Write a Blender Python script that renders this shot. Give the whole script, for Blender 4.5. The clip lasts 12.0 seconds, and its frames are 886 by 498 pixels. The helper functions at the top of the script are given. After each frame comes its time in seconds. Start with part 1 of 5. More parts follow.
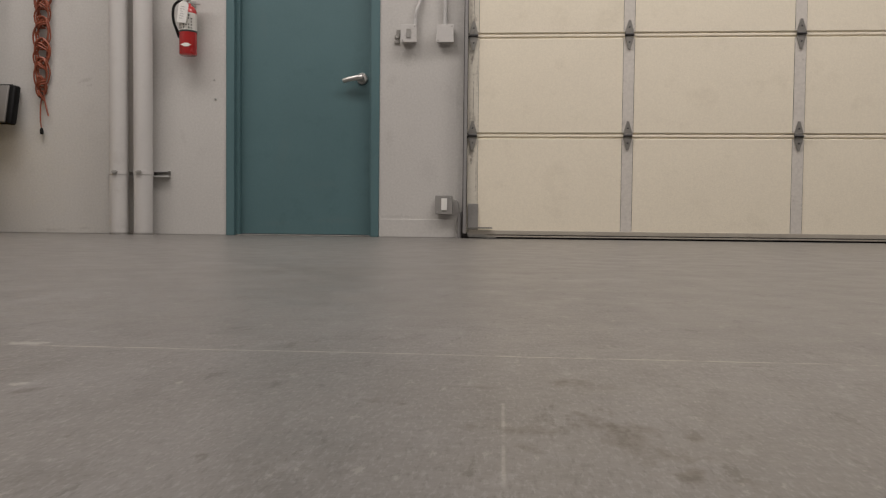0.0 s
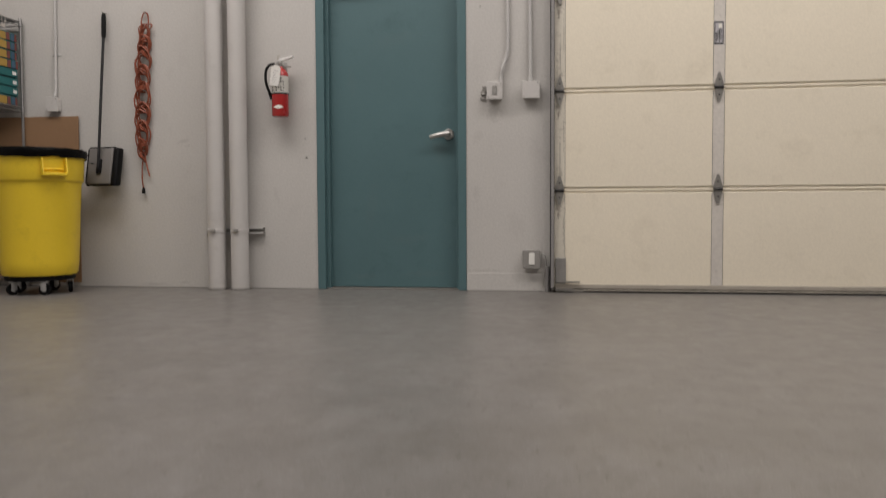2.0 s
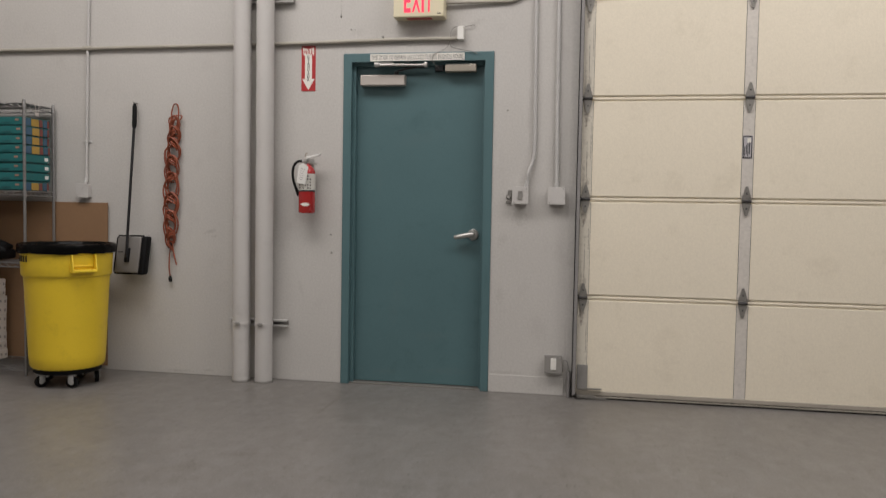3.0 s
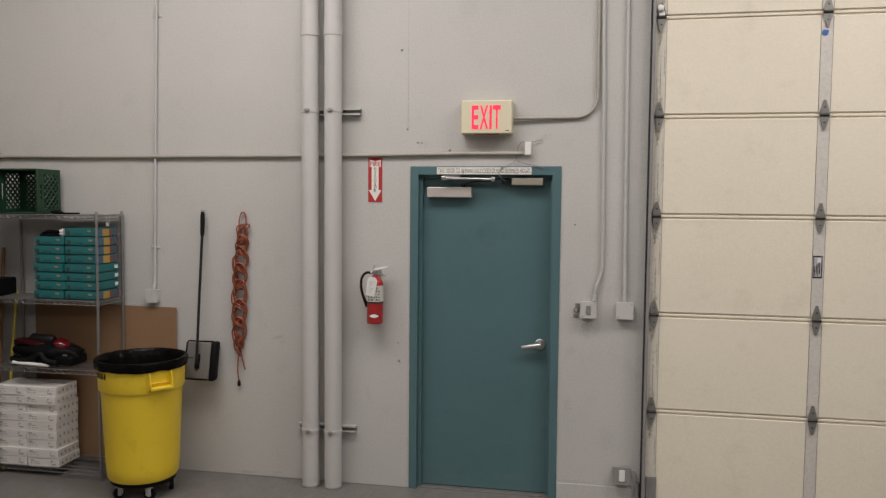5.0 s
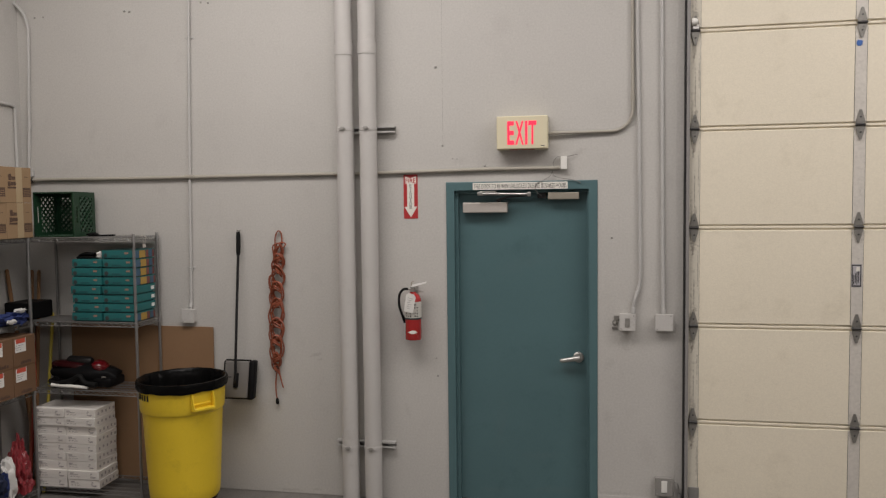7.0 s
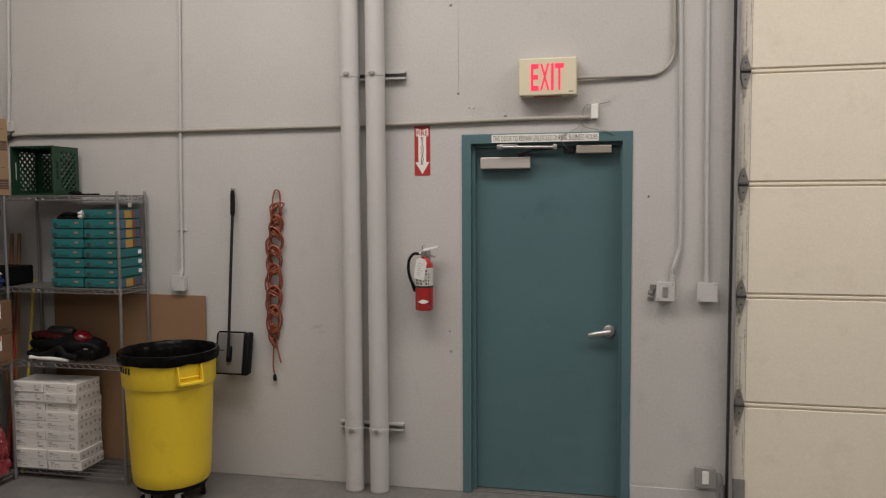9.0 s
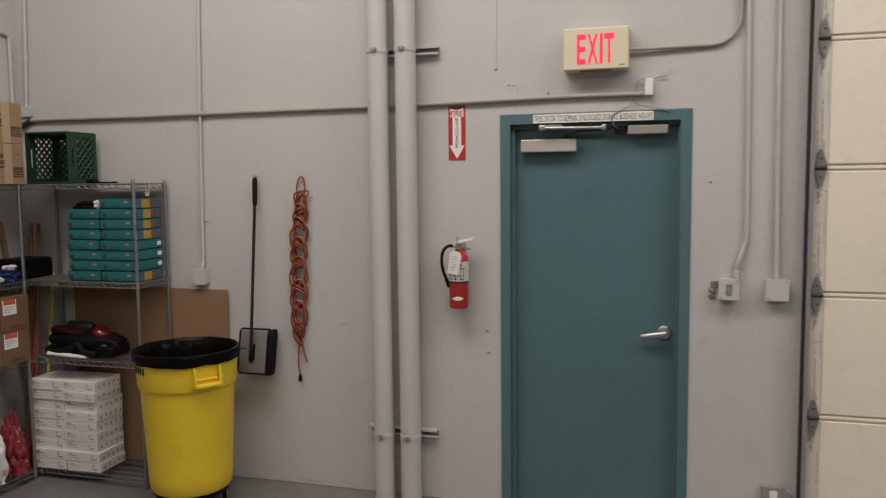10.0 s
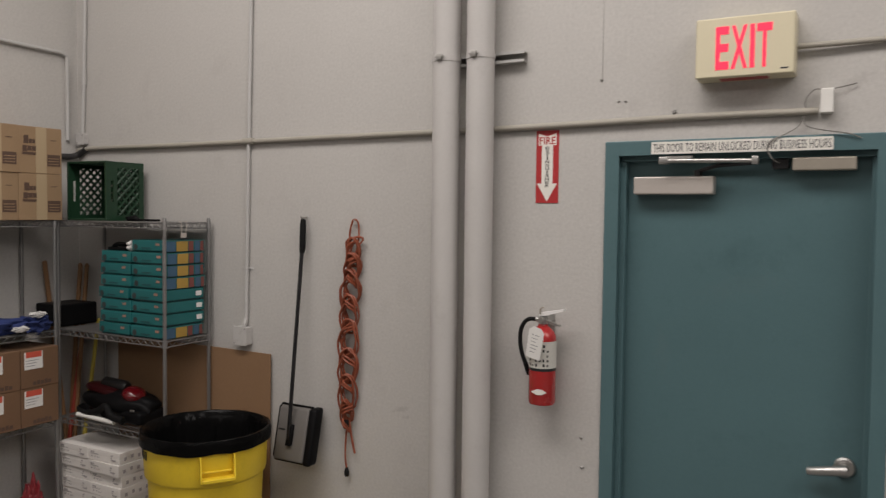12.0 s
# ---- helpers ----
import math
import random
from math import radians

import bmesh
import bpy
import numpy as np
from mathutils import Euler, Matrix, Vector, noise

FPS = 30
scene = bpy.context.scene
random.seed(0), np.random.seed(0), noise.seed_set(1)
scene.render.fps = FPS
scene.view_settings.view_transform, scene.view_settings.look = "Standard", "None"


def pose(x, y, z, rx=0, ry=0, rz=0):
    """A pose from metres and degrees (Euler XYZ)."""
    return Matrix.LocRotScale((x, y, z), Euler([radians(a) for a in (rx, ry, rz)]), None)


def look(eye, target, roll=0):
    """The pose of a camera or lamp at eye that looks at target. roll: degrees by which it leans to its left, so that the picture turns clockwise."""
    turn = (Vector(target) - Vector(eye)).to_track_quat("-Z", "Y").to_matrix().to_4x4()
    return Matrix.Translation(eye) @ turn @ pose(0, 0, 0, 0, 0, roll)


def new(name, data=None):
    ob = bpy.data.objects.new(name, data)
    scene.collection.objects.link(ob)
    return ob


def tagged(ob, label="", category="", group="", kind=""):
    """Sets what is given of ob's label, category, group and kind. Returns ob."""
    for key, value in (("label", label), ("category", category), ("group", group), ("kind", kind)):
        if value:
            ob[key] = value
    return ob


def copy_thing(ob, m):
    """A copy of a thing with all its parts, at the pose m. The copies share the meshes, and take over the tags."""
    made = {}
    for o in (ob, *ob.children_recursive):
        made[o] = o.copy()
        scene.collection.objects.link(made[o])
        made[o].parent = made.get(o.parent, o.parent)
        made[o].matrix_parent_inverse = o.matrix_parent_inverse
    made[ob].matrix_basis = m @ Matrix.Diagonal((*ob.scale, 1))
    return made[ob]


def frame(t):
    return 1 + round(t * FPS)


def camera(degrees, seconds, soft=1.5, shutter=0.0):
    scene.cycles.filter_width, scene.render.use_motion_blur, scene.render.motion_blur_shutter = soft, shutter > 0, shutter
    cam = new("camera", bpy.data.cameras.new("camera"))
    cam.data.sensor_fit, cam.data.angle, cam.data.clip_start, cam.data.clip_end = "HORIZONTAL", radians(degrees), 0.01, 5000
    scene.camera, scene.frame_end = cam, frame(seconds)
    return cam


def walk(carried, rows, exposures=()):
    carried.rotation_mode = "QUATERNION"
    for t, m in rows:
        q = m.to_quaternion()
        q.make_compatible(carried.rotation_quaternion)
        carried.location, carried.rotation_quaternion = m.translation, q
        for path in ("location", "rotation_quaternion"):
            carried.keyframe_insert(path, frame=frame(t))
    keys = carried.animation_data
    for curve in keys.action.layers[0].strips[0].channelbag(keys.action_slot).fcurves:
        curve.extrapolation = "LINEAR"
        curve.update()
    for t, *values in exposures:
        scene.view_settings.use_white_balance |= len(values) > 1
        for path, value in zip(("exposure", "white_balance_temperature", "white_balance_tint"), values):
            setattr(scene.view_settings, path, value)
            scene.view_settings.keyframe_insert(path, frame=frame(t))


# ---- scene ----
# World: x along the north wall from the door frame's outer edge, y into that wall (face at 0), z up from the floor.
cam = camera(59.4, 12.0, soft=1.25, shutter=0.5)
EXPOSURES = [(0.0, 0.16, 6500, 10), (1.8, 0.19, 6500, 10), (3.0, 0.14, 6380, 9), (5.0, 0.05, 6380, 9), (6.3, -0.06, 6440, 9), (9.0, -0.02, 6500, 10), (12.0, -0.02, 6490, 10)]
PATH = [  # seconds, eye, turn about x, y, z in degrees
    (0.0, 1.754, -4.860, 0.107, 87.92, -0.61, 4.27),
    (0.5, 1.754, -4.860, 0.107, 88.09, -0.69, 4.30),
    (1.0, 1.750, -4.858, 0.113, 89.54, -1.22, 5.46),
    (1.2, 1.748, -4.888, 0.128, 89.82, -3.57, 6.17),
    (1.5, 1.656, -4.922, 0.233, 86.17, 0.32, 7.22),
    (1.7, 1.627, -4.946, 0.311, 87.60, 0.08, 7.97),
    (2.0, 1.589, -4.929, 0.501, 87.31, 0.26, 8.72),
    (2.5, 1.573, -4.919, 0.852, 87.56, -0.86, 9.51),
    (3.0, 1.547, -4.924, 1.159, 87.15, -0.99, 10.07),
    (3.5, 1.505, -4.939, 1.423, 86.65, -1.35, 10.43),
    (3.6, 1.478, -4.940, 1.477, 86.43, -1.46, 10.32),
    (5.3, 1.122, -5.027, 1.984, 86.40, -0.28, 10.82),
    (5.5, 1.078, -5.037, 2.002, 86.61, -0.09, 10.62),
    (6.0, 0.972, -5.068, 2.043, 86.78, 1.32, 10.19),
    (6.5, 0.942, -5.081, 2.029, 86.30, 0.90, 10.49),
    (7.0, 0.946, -5.076, 2.023, 86.68, 0.65, 10.80),
    (7.2, 0.951, -5.080, 2.007, 85.47, -0.37, 10.88),
    (8.8, 0.907, -4.620, 1.825, 86.35, 0.06, 12.36),
    (9.0, 0.887, -4.552, 1.800, 86.14, 0.35, 12.43),
    (9.5, 0.880, -4.351, 1.810, 85.91, 0.73, 13.51),
    (10.0, 0.876, -4.139, 1.816, 84.98, 0.64, 16.17),
    (10.5, 0.883, -3.861, 1.822, 85.11, 0.37, 18.83),
    (11.0, 0.887, -3.564, 1.831, 86.49, 0.45, 20.68),
    (11.5, 0.898, -3.241, 1.869, 87.67, 0.45, 24.16),
    (12.0, 0.918, -2.974, 1.878, 87.43, -0.64, 28.89),
]
walk(cam, [(t, pose(x, y, z, rx, ry, rz)) for t, x, y, z, rx, ry, rz in PATH], exposures=EXPOSURES)
# ---- light ----
world = bpy.data.worlds.new("world")
world.use_nodes = True
world.node_tree.nodes["Background"].inputs[0].default_value = (0.8, 0.85, 1.0, 1)
world.node_tree.nodes["Background"].inputs[1].default_value = 0.05
scene.world = world


def ceiling_lamp(x, y, power, size_x=3.6, size_y=1.3):
    data = bpy.data.lights.new("ceiling_lamp_light", "AREA")
    data.shape, data.size, data.size_y, data.energy, data.color = "RECTANGLE", size_x, size_y, power, (1.0, 0.925, 0.885)
    ob = new("ceiling_lamp_light", data)
    ob.matrix_world = look((x, y, 4.75), (x, y, 0))
    return ob


for lamp_x, lamp_y, watts in ((-0.8, -2.15, 132), (4.0, -2.15, 124), (-0.5, -7.0, 70), (4.0, -7.0, 80), (8.6, -5.0, 52)):
    ceiling_lamp(lamp_x, lamp_y, watts)

# ---- materials ----


def material(name, color, rough=0.6, metal=0.0, vary=0.08, grain=0.05, scale=3.0, fine=90.0, bump=0.0, bump_scale=None, coat=0.0,
             dirt=None, dirt_amount=0.0, dirt_scale=5.0, dirt_from=0.56, random_tone=0.0, rough_vary=0.08, spec=0.5):
    """A painted or raw surface: broad blotches, fine grain, optional dirt patches, relief, in world metres."""
    m = bpy.data.materials.new(name)
    m.use_nodes = True
    nt = m.node_tree
    nodes, links = nt.nodes, nt.links
    bsdf = nodes["Principled BSDF"]
    bsdf.inputs["Roughness"].default_value, bsdf.inputs["Metallic"].default_value = rough, metal
    bsdf.inputs["Specular IOR Level"].default_value = spec
    if coat:
        bsdf.inputs["Coat Weight"].default_value, bsdf.inputs["Coat Roughness"].default_value = coat, 0.15
    geo = nodes.new("ShaderNodeNewGeometry")

    def noise_node(s, detail=4.0, roughness=0.6):
        n = nodes.new("ShaderNodeTexNoise")
        n.inputs["Scale"].default_value, n.inputs["Detail"].default_value, n.inputs["Roughness"].default_value = s, detail, roughness
        links.new(geo.outputs["Position"], n.inputs["Vector"])
        return n.outputs["Fac"]

    def math_node(op, a, b, clamp=False):
        n = nodes.new("ShaderNodeMath")
        n.operation, n.use_clamp = op, clamp
        for i, v in enumerate((a, b)):
            if isinstance(v, (int, float)):
                n.inputs[i].default_value = v
            else:
                links.new(v, n.inputs[i])
        return n.outputs[0]

    big, small = noise_node(scale), noise_node(fine, 2.0)
    tone = math_node("ADD", math_node("MULTIPLY", math_node("SUBTRACT", big, 0.5), 2.4 * vary), math_node("MULTIPLY", math_node("SUBTRACT", small, 0.5), 2.4 * grain))
    if random_tone:
        info = nodes.new("ShaderNodeObjectInfo")
        tone = math_node("ADD", tone, math_node("MULTIPLY", math_node("SUBTRACT", info.outputs["Random"], 0.5), random_tone))
    tone = math_node("ADD", tone, 1.0)
    mul = nodes.new("ShaderNodeVectorMath")
    mul.operation = "SCALE"
    mul.inputs[0].default_value = color
    links.new(tone, mul.inputs["Scale"])
    out = mul.outputs[0]
    if dirt:
        patch = noise_node(dirt_scale, 6.0, 0.7)
        ramp = nodes.new("ShaderNodeMapRange")
        ramp.inputs["From Min"].default_value, ramp.inputs["From Max"].default_value = dirt_from, dirt_from + 0.18
        ramp.inputs["To Max"].default_value = dirt_amount
        links.new(patch, ramp.inputs["Value"])
        mix = nodes.new("ShaderNodeMix")
        mix.data_type = "RGBA"
        links.new(ramp.outputs["Result"], mix.inputs["Factor"])
        links.new(out, mix.inputs["A"])
        mix.inputs["B"].default_value = (*dirt, 1)
        out = mix.outputs["Result"]
    links.new(out, bsdf.inputs["Base Color"])
    if rough_vary:
        links.new(math_node("ADD", math_node("MULTIPLY", math_node("SUBTRACT", noise_node(scale * 4), 0.5), 2 * rough_vary), rough, True), bsdf.inputs["Roughness"])
    if bump:
        b = nodes.new("ShaderNodeBump")
        b.inputs["Strength"].default_value, b.inputs["Distance"].default_value = 1.0, bump
        links.new(noise_node(bump_scale or fine, 3.0), b.inputs["Height"])
        links.new(b.outputs["Normal"], bsdf.inputs["Normal"])
    return m


def glowing(name, color, strength, base=None):
    m = bpy.data.materials.new(name)
    m.use_nodes = True
    b = m.node_tree.nodes["Principled BSDF"]
    b.inputs["Base Color"].default_value = (*(base or color), 1)
    b.inputs["Emission Color"].default_value, b.inputs["Emission Strength"].default_value = (*color, 1), strength
    return m


def concrete_floor():
    """Sealed grey concrete: cloudy tone, speckle, scuffs, a saw-cut line with chipped pale edges, and three oil stains."""
    m = material("sealed_concrete", (0.180, 0.169, 0.157), rough=0.39, vary=0.16, grain=0.16, scale=2.6, fine=120, bump=0.0006, bump_scale=60,
                 dirt=(0.138, 0.127, 0.112), dirt_amount=0.45, dirt_scale=2.6, rough_vary=0.12, spec=0.5)
    nt = m.node_tree
    nodes, links = nt.nodes, nt.links
    bsdf = nodes["Principled BSDF"]
    base = bsdf.inputs["Base Color"].links[0].from_socket
    geo = nodes.new("ShaderNodeNewGeometry")
    split = nodes.new("ShaderNodeSeparateXYZ")
    links.new(geo.outputs["Position"], split.inputs[0])

    def op(kind, *args):
        n = nodes.new("ShaderNodeMath")
        n.operation = kind
        for i, v in enumerate(args):
            if isinstance(v, (int, float)):
                n.inputs[i].default_value = v
            else:
                links.new(v, n.inputs[i])
        return n.outputs[0]

    def fbm(s, detail=5.0, stretch=(1, 1, 1)):
        mp = nodes.new("ShaderNodeMapping")
        mp.inputs["Scale"].default_value = stretch
        links.new(geo.outputs["Position"], mp.inputs["Vector"])
        n = nodes.new("ShaderNodeTexNoise")
        n.inputs["Scale"].default_value, n.inputs["Detail"].default_value, n.inputs["Roughness"].default_value = s, detail, 0.65
        links.new(mp.outputs[0], n.inputs["Vector"])
        return n.outputs["Fac"]

    def band(value, low, high):
        n = nodes.new("ShaderNodeMapRange")
        n.interpolation_type = "SMOOTHSTEP"
        n.inputs["From Min"].default_value, n.inputs["From Max"].default_value = low, high
        links.new(value, n.inputs["Value"])
        return n.outputs["Result"]

    def blend(fac, a, color):
        n = nodes.new("ShaderNodeMix")
        n.data_type = "RGBA"
        links.new(fac, n.inputs["Factor"])
        links.new(a, n.inputs["A"])
        n.inputs["B"].default_value = (*color, 1)
        return n.outputs["Result"]

    x, y = split.outputs["X"], split.outputs["Y"]
    wobble = op("MULTIPLY", op("SUBTRACT", fbm(3.0), 0.5), 0.018)
    # cloudy patches, pale scuffs, ragged dark flecks and the fine drawn grain of the trowel
    base = blend(op("MULTIPLY", band(fbm(8.0, 6.0, (1.0, 0.5, 1.0)), 0.46, 0.66), 0.45), base, (0.230, 0.220, 0.212))
    base = blend(op("MULTIPLY", band(fbm(19.0, 7.0, (1.2, 0.4, 1.0)), 0.50, 0.66), 0.50), base, (0.136, 0.126, 0.114))
    base = blend(op("MULTIPLY", band(fbm(52.0, 7.0, (1.0, 0.40, 1.0)), 0.56, 0.68), 0.42), base, (0.286, 0.276, 0.266))
    base = blend(op("MULTIPLY", band(fbm(44.0, 8.0, (1.0, 0.30, 1.0)), 0.605, 0.66), 0.60), base, (0.078, 0.070, 0.058))
    base = blend(op("MULTIPLY", band(fbm(84.0, 8.0, (1.0, 0.40, 1.0)), 0.610, 0.67), 0.40), base, (0.386, 0.368, 0.332))
    base = blend(op("MULTIPLY", band(fbm(420.0, 2.0, (1.0, 0.30, 1.0)), 0.48, 0.72), 0.38), base, (0.345, 0.335, 0.325))
    base = blend(op("MULTIPLY", band(fbm(380.0, 2.0, (1.0, 0.22, 1.0)), 0.50, 0.74), 0.38), base, (0.070, 0.064, 0.058))
    base = blend(op("MULTIPLY", band(fbm(0.8, 5.0), 0.50, 0.72), 0.4), base, (0.128, 0.116, 0.100))
    # the long pale line across the bay, and a short one towards the south
    line = op("SUBTRACT", 1.0, band(op("ABSOLUTE", op("ADD", op("SUBTRACT", y, LINE_Y), wobble)), 0.0006, 0.0025))
    line = op("MULTIPLY", line, band(fbm(30.0, 6.0), 0.34, 0.56))
    base = blend(op("MULTIPLY", line, 0.6), base, (0.534, 0.496, 0.424))
    short = op("SUBTRACT", 1.0, band(op("ABSOLUTE", op("ADD", op("SUBTRACT", x, SHORT_X), op("MULTIPLY", wobble, 0.2))), 0.0003, 0.0014))
    short = op("MULTIPLY", op("MULTIPLY", short, band(fbm(22.0), 0.36, 0.56)), op("LESS_THAN", y, LINE_Y - 0.16))
    base = blend(op("MULTIPLY", short, 0.35), base, (0.460, 0.432, 0.386))
    # oil stains with ragged outlines
    for cx, cy, rx, ry, deg, amount in STAINS:
        c, s = math.cos(radians(deg)), math.sin(radians(deg))
        dx, dy = op("SUBTRACT", x, cx), op("SUBTRACT", y, cy)
        u = op("DIVIDE", op("ADD", op("MULTIPLY", dx, c), op("MULTIPLY", dy, s)), rx)
        v = op("DIVIDE", op("SUBTRACT", op("MULTIPLY", dy, c), op("MULTIPLY", dx, s)), ry)
        r = op("ADD", op("SQRT", op("ADD", op("MULTIPLY", u, u), op("MULTIPLY", v, v))), op("MULTIPLY", op("SUBTRACT", fbm(90.0, 8.0, (1.0, 0.45, 1.0)), 0.5), 5.5))
        base = blend(op("MULTIPLY", op("SUBTRACT", 1.0, band(r, -0.35, 0.35)), amount * 1.1), blend(op("MULTIPLY", op("SUBTRACT", 1.0, band(r, 0.3, 1.15)), amount * 0.75), base, (0.096, 0.081, 0.066)), (0.066, 0.056, 0.044))
    # chipped pale spots
    for cx, cy, rx, ry in CHIPS:
        u, v = op("DIVIDE", op("SUBTRACT", x, cx), rx), op("DIVIDE", op("SUBTRACT", y, cy), ry)
        r = op("ADD", op("SQRT", op("ADD", op("MULTIPLY", u, u), op("MULTIPLY", v, v))), op("MULTIPLY", op("SUBTRACT", fbm(80.0, 6.0), 0.5), 3.0))
        base = blend(op("MULTIPLY", op("SUBTRACT", 1.0, band(r, 0.45, 1.05)), 0.5), base, (0.478, 0.460, 0.414))
    tone = nodes.new("ShaderNodeVectorMath")
    tone.operation = "SCALE"
    tone.inputs["Scale"].default_value = 0.86
    links.new(base, tone.inputs[0])
    links.new(tone.outputs[0], bsdf.inputs["Base Color"])
    return m


def add_marks(m, marks, color):
    """Ragged scuffs and patches of a shape of their own on an upright face: (x, z, half width, half height, turn,
    amount).
    """
    nt = m.node_tree
    nodes, links = nt.nodes, nt.links
    bsdf = nodes["Principled BSDF"]
    base = bsdf.inputs["Base Color"].links[0].from_socket
    geo, split = nodes.new("ShaderNodeNewGeometry"), nodes.new("ShaderNodeSeparateXYZ")
    links.new(geo.outputs["Position"], split.inputs[0])
    rough = nodes.new("ShaderNodeTexNoise")
    rough.inputs["Scale"].default_value, rough.inputs["Detail"].default_value, rough.inputs["Roughness"].default_value = 45.0, 7.0, 0.7
    links.new(geo.outputs["Position"], rough.inputs["Vector"])

    def op(kind, *args):
        n = nodes.new("ShaderNodeMath")
        n.operation = kind
        for i, v in enumerate(args):
            if isinstance(v, (int, float)):
                n.inputs[i].default_value = v
            else:
                links.new(v, n.inputs[i])
        return n.outputs[0]

    ragged = op("MULTIPLY", op("SUBTRACT", rough.outputs["Fac"], 0.5), 4.0)
    for cx, cz, rx, rz, deg, amount in marks:
        c, s_ = math.cos(radians(deg)), math.sin(radians(deg))
        dx, dz = op("SUBTRACT", split.outputs["X"], cx), op("SUBTRACT", split.outputs["Z"], cz)
        u = op("DIVIDE", op("ADD", op("MULTIPLY", dx, c), op("MULTIPLY", dz, s_)), rx)
        v = op("DIVIDE", op("SUBTRACT", op("MULTIPLY", dz, c), op("MULTIPLY", dx, s_)), rz)
        r = op("ADD", op("SQRT", op("ADD", op("MULTIPLY", u, u), op("MULTIPLY", v, v))), ragged)
        rng_node = nodes.new("ShaderNodeMapRange")
        rng_node.interpolation_type = "SMOOTHSTEP"
        for key, value in (("From Min", 0.3), ("From Max", 1.2), ("To Min", amount), ("To Max", 0.0)):
            rng_node.inputs[key].default_value = value
        links.new(r, rng_node.inputs["Value"])
        mix = nodes.new("ShaderNodeMix")
        mix.data_type = "RGBA"
        links.new(rng_node.outputs["Result"], mix.inputs["Factor"])
        links.new(base, mix.inputs["A"])
        mix.inputs["B"].default_value = (*color, 1)
        base = mix.outputs["Result"]
    links.new(base, bsdf.inputs["Base Color"])


LINE_Y, SHORT_X = -4.245, 1.757
CHIPS = [(1.357, -4.236, 0.018, 0.010), (1.447, -4.389, 0.008, 0.006), (1.546, -4.372, 0.003, 0.006), (1.410, -4.381, 0.008, 0.006)]
STAINS = [(1.430, -4.180, 0.006, 0.008, 0, 0.6), (1.469, -4.401, 0.006, 0.014, -35, 0.6), (1.677, -4.407, 0.007, 0.007, 0, 0.6), (1.698, -4.414, 0.003, 0.005, 0, 0.5), (1.789, -4.338, 0.006, 0.010, 0, 0.65),
          (1.806, -4.346, 0.024, 0.018, -35, 0.55), (1.806, -4.434, 0.012, 0.016, 0, 0.65), (1.821, -4.470, 0.058, 0.017, -70, 0.7), (1.834, -4.530, 0.012, 0.006, -30, 0.6), (1.852, -4.469, 0.008, 0.006, 0, 0.6),
          (1.771, -4.464, 0.014, 0.012, 0, 0.6), (1.767, -4.494, 0.007, 0.009, 0, 0.6), (1.742, -4.458, 0.008, 0.008, 0, 0.5), (1.945, -4.263, 0.020, 0.004, 0, 0.6), (1.741, -4.363, 0.014, 0.006, 0, 0.4),
          (1.98, -3.80, 0.03, 0.02, 0, 0.5), (0.112, -0.60, 0.014, 0.33, 0, 0.55), (0.02, -1.55, 0.10, 0.05, 20, 0.3), (-0.15, -1.75, 0.05, 0.09, 0, 0.3)]

WALL = material("wall_paint", (0.508, 0.493, 0.468), rough=0.62, vary=0.065, grain=0.12, scale=1.3, fine=80, bump=0.0008, bump_scale=60, dirt=(0.36, 0.34, 0.325), dirt_amount=0.28, dirt_scale=4.0)
# scuffs, and darker patches right below the exit sign and two junction boxes
add_marks(WALL, [(1.16, 1.13, 0.05, 0.07, 0, 0.27), (1.40, 1.165, 0.05, 0.02, 0, 0.21), (-0.93, 0.99, 0.05, 0.014, 12, 0.30), (-0.90, 0.955, 0.02, 0.010, 0, 0.27),
                 (1.06, 0.98, 0.05, 0.03, 40, 0.15), (1.05, 0.62, 0.03, 0.05, 0, 0.13), (-1.15, 0.022, 0.10, 0.010, 0, 0.30), (-0.95, 0.035, 0.05, 0.008, 0, 0.24), (1.10, 0.13, 0.10, 0.012, 0, 0.18),
                 (0.10, 2.30, 0.05, 0.03, 0, 0.11), (0.86, 2.34, 0.06, 0.02, 20, 0.21), (0.52, 2.33, 0.14, 0.03, 0, 0.18), (-0.28, 0.62, 0.02, 0.06, 15, 0.12), (-2.05, 2.62, 0.08, 0.04, 30, 0.08),
                 (-1.02, 1.45, 0.03, 0.05, -20, 0.09), (1.30, 0.42, 0.06, 0.10, 10, 0.12)], (0.26, 0.24, 0.225))
CEILING = material("ceiling_paint", (0.30, 0.30, 0.29), rough=0.8)
FLOOR = concrete_floor()
PIPE = material("pipe_paint", (0.52, 0.503, 0.485), rough=0.45, vary=0.05, grain=0.03, dirt=(0.36, 0.34, 0.32), dirt_amount=0.35, dirt_scale=7)
CONDUIT = material("conduit_paint", (0.49, 0.483, 0.468), rough=0.42, vary=0.06, grain=0.04, dirt=(0.34, 0.33, 0.31), dirt_amount=0.4, dirt_scale=12)
BEIGE_PIPE = material("sprinkler_pipe_paint", (0.37, 0.345, 0.295), rough=0.5, vary=0.08, grain=0.06, dirt=(0.32, 0.29, 0.24), dirt_amount=0.5, dirt_scale=14)
STRUT = material("strut_steel", (0.34, 0.33, 0.31), rough=0.45, metal=0.5, vary=0.15, grain=0.1, dirt=(0.14, 0.12, 0.1), dirt_amount=0.6, dirt_scale=20)
TEAL_PAINT = material("teal_door_paint", (0.081, 0.153, 0.166), rough=0.42, vary=0.09, grain=0.05, scale=2.2, bump=0.0004, bump_scale=160, dirt=(0.05, 0.10, 0.11), dirt_amount=0.4, dirt_scale=5)
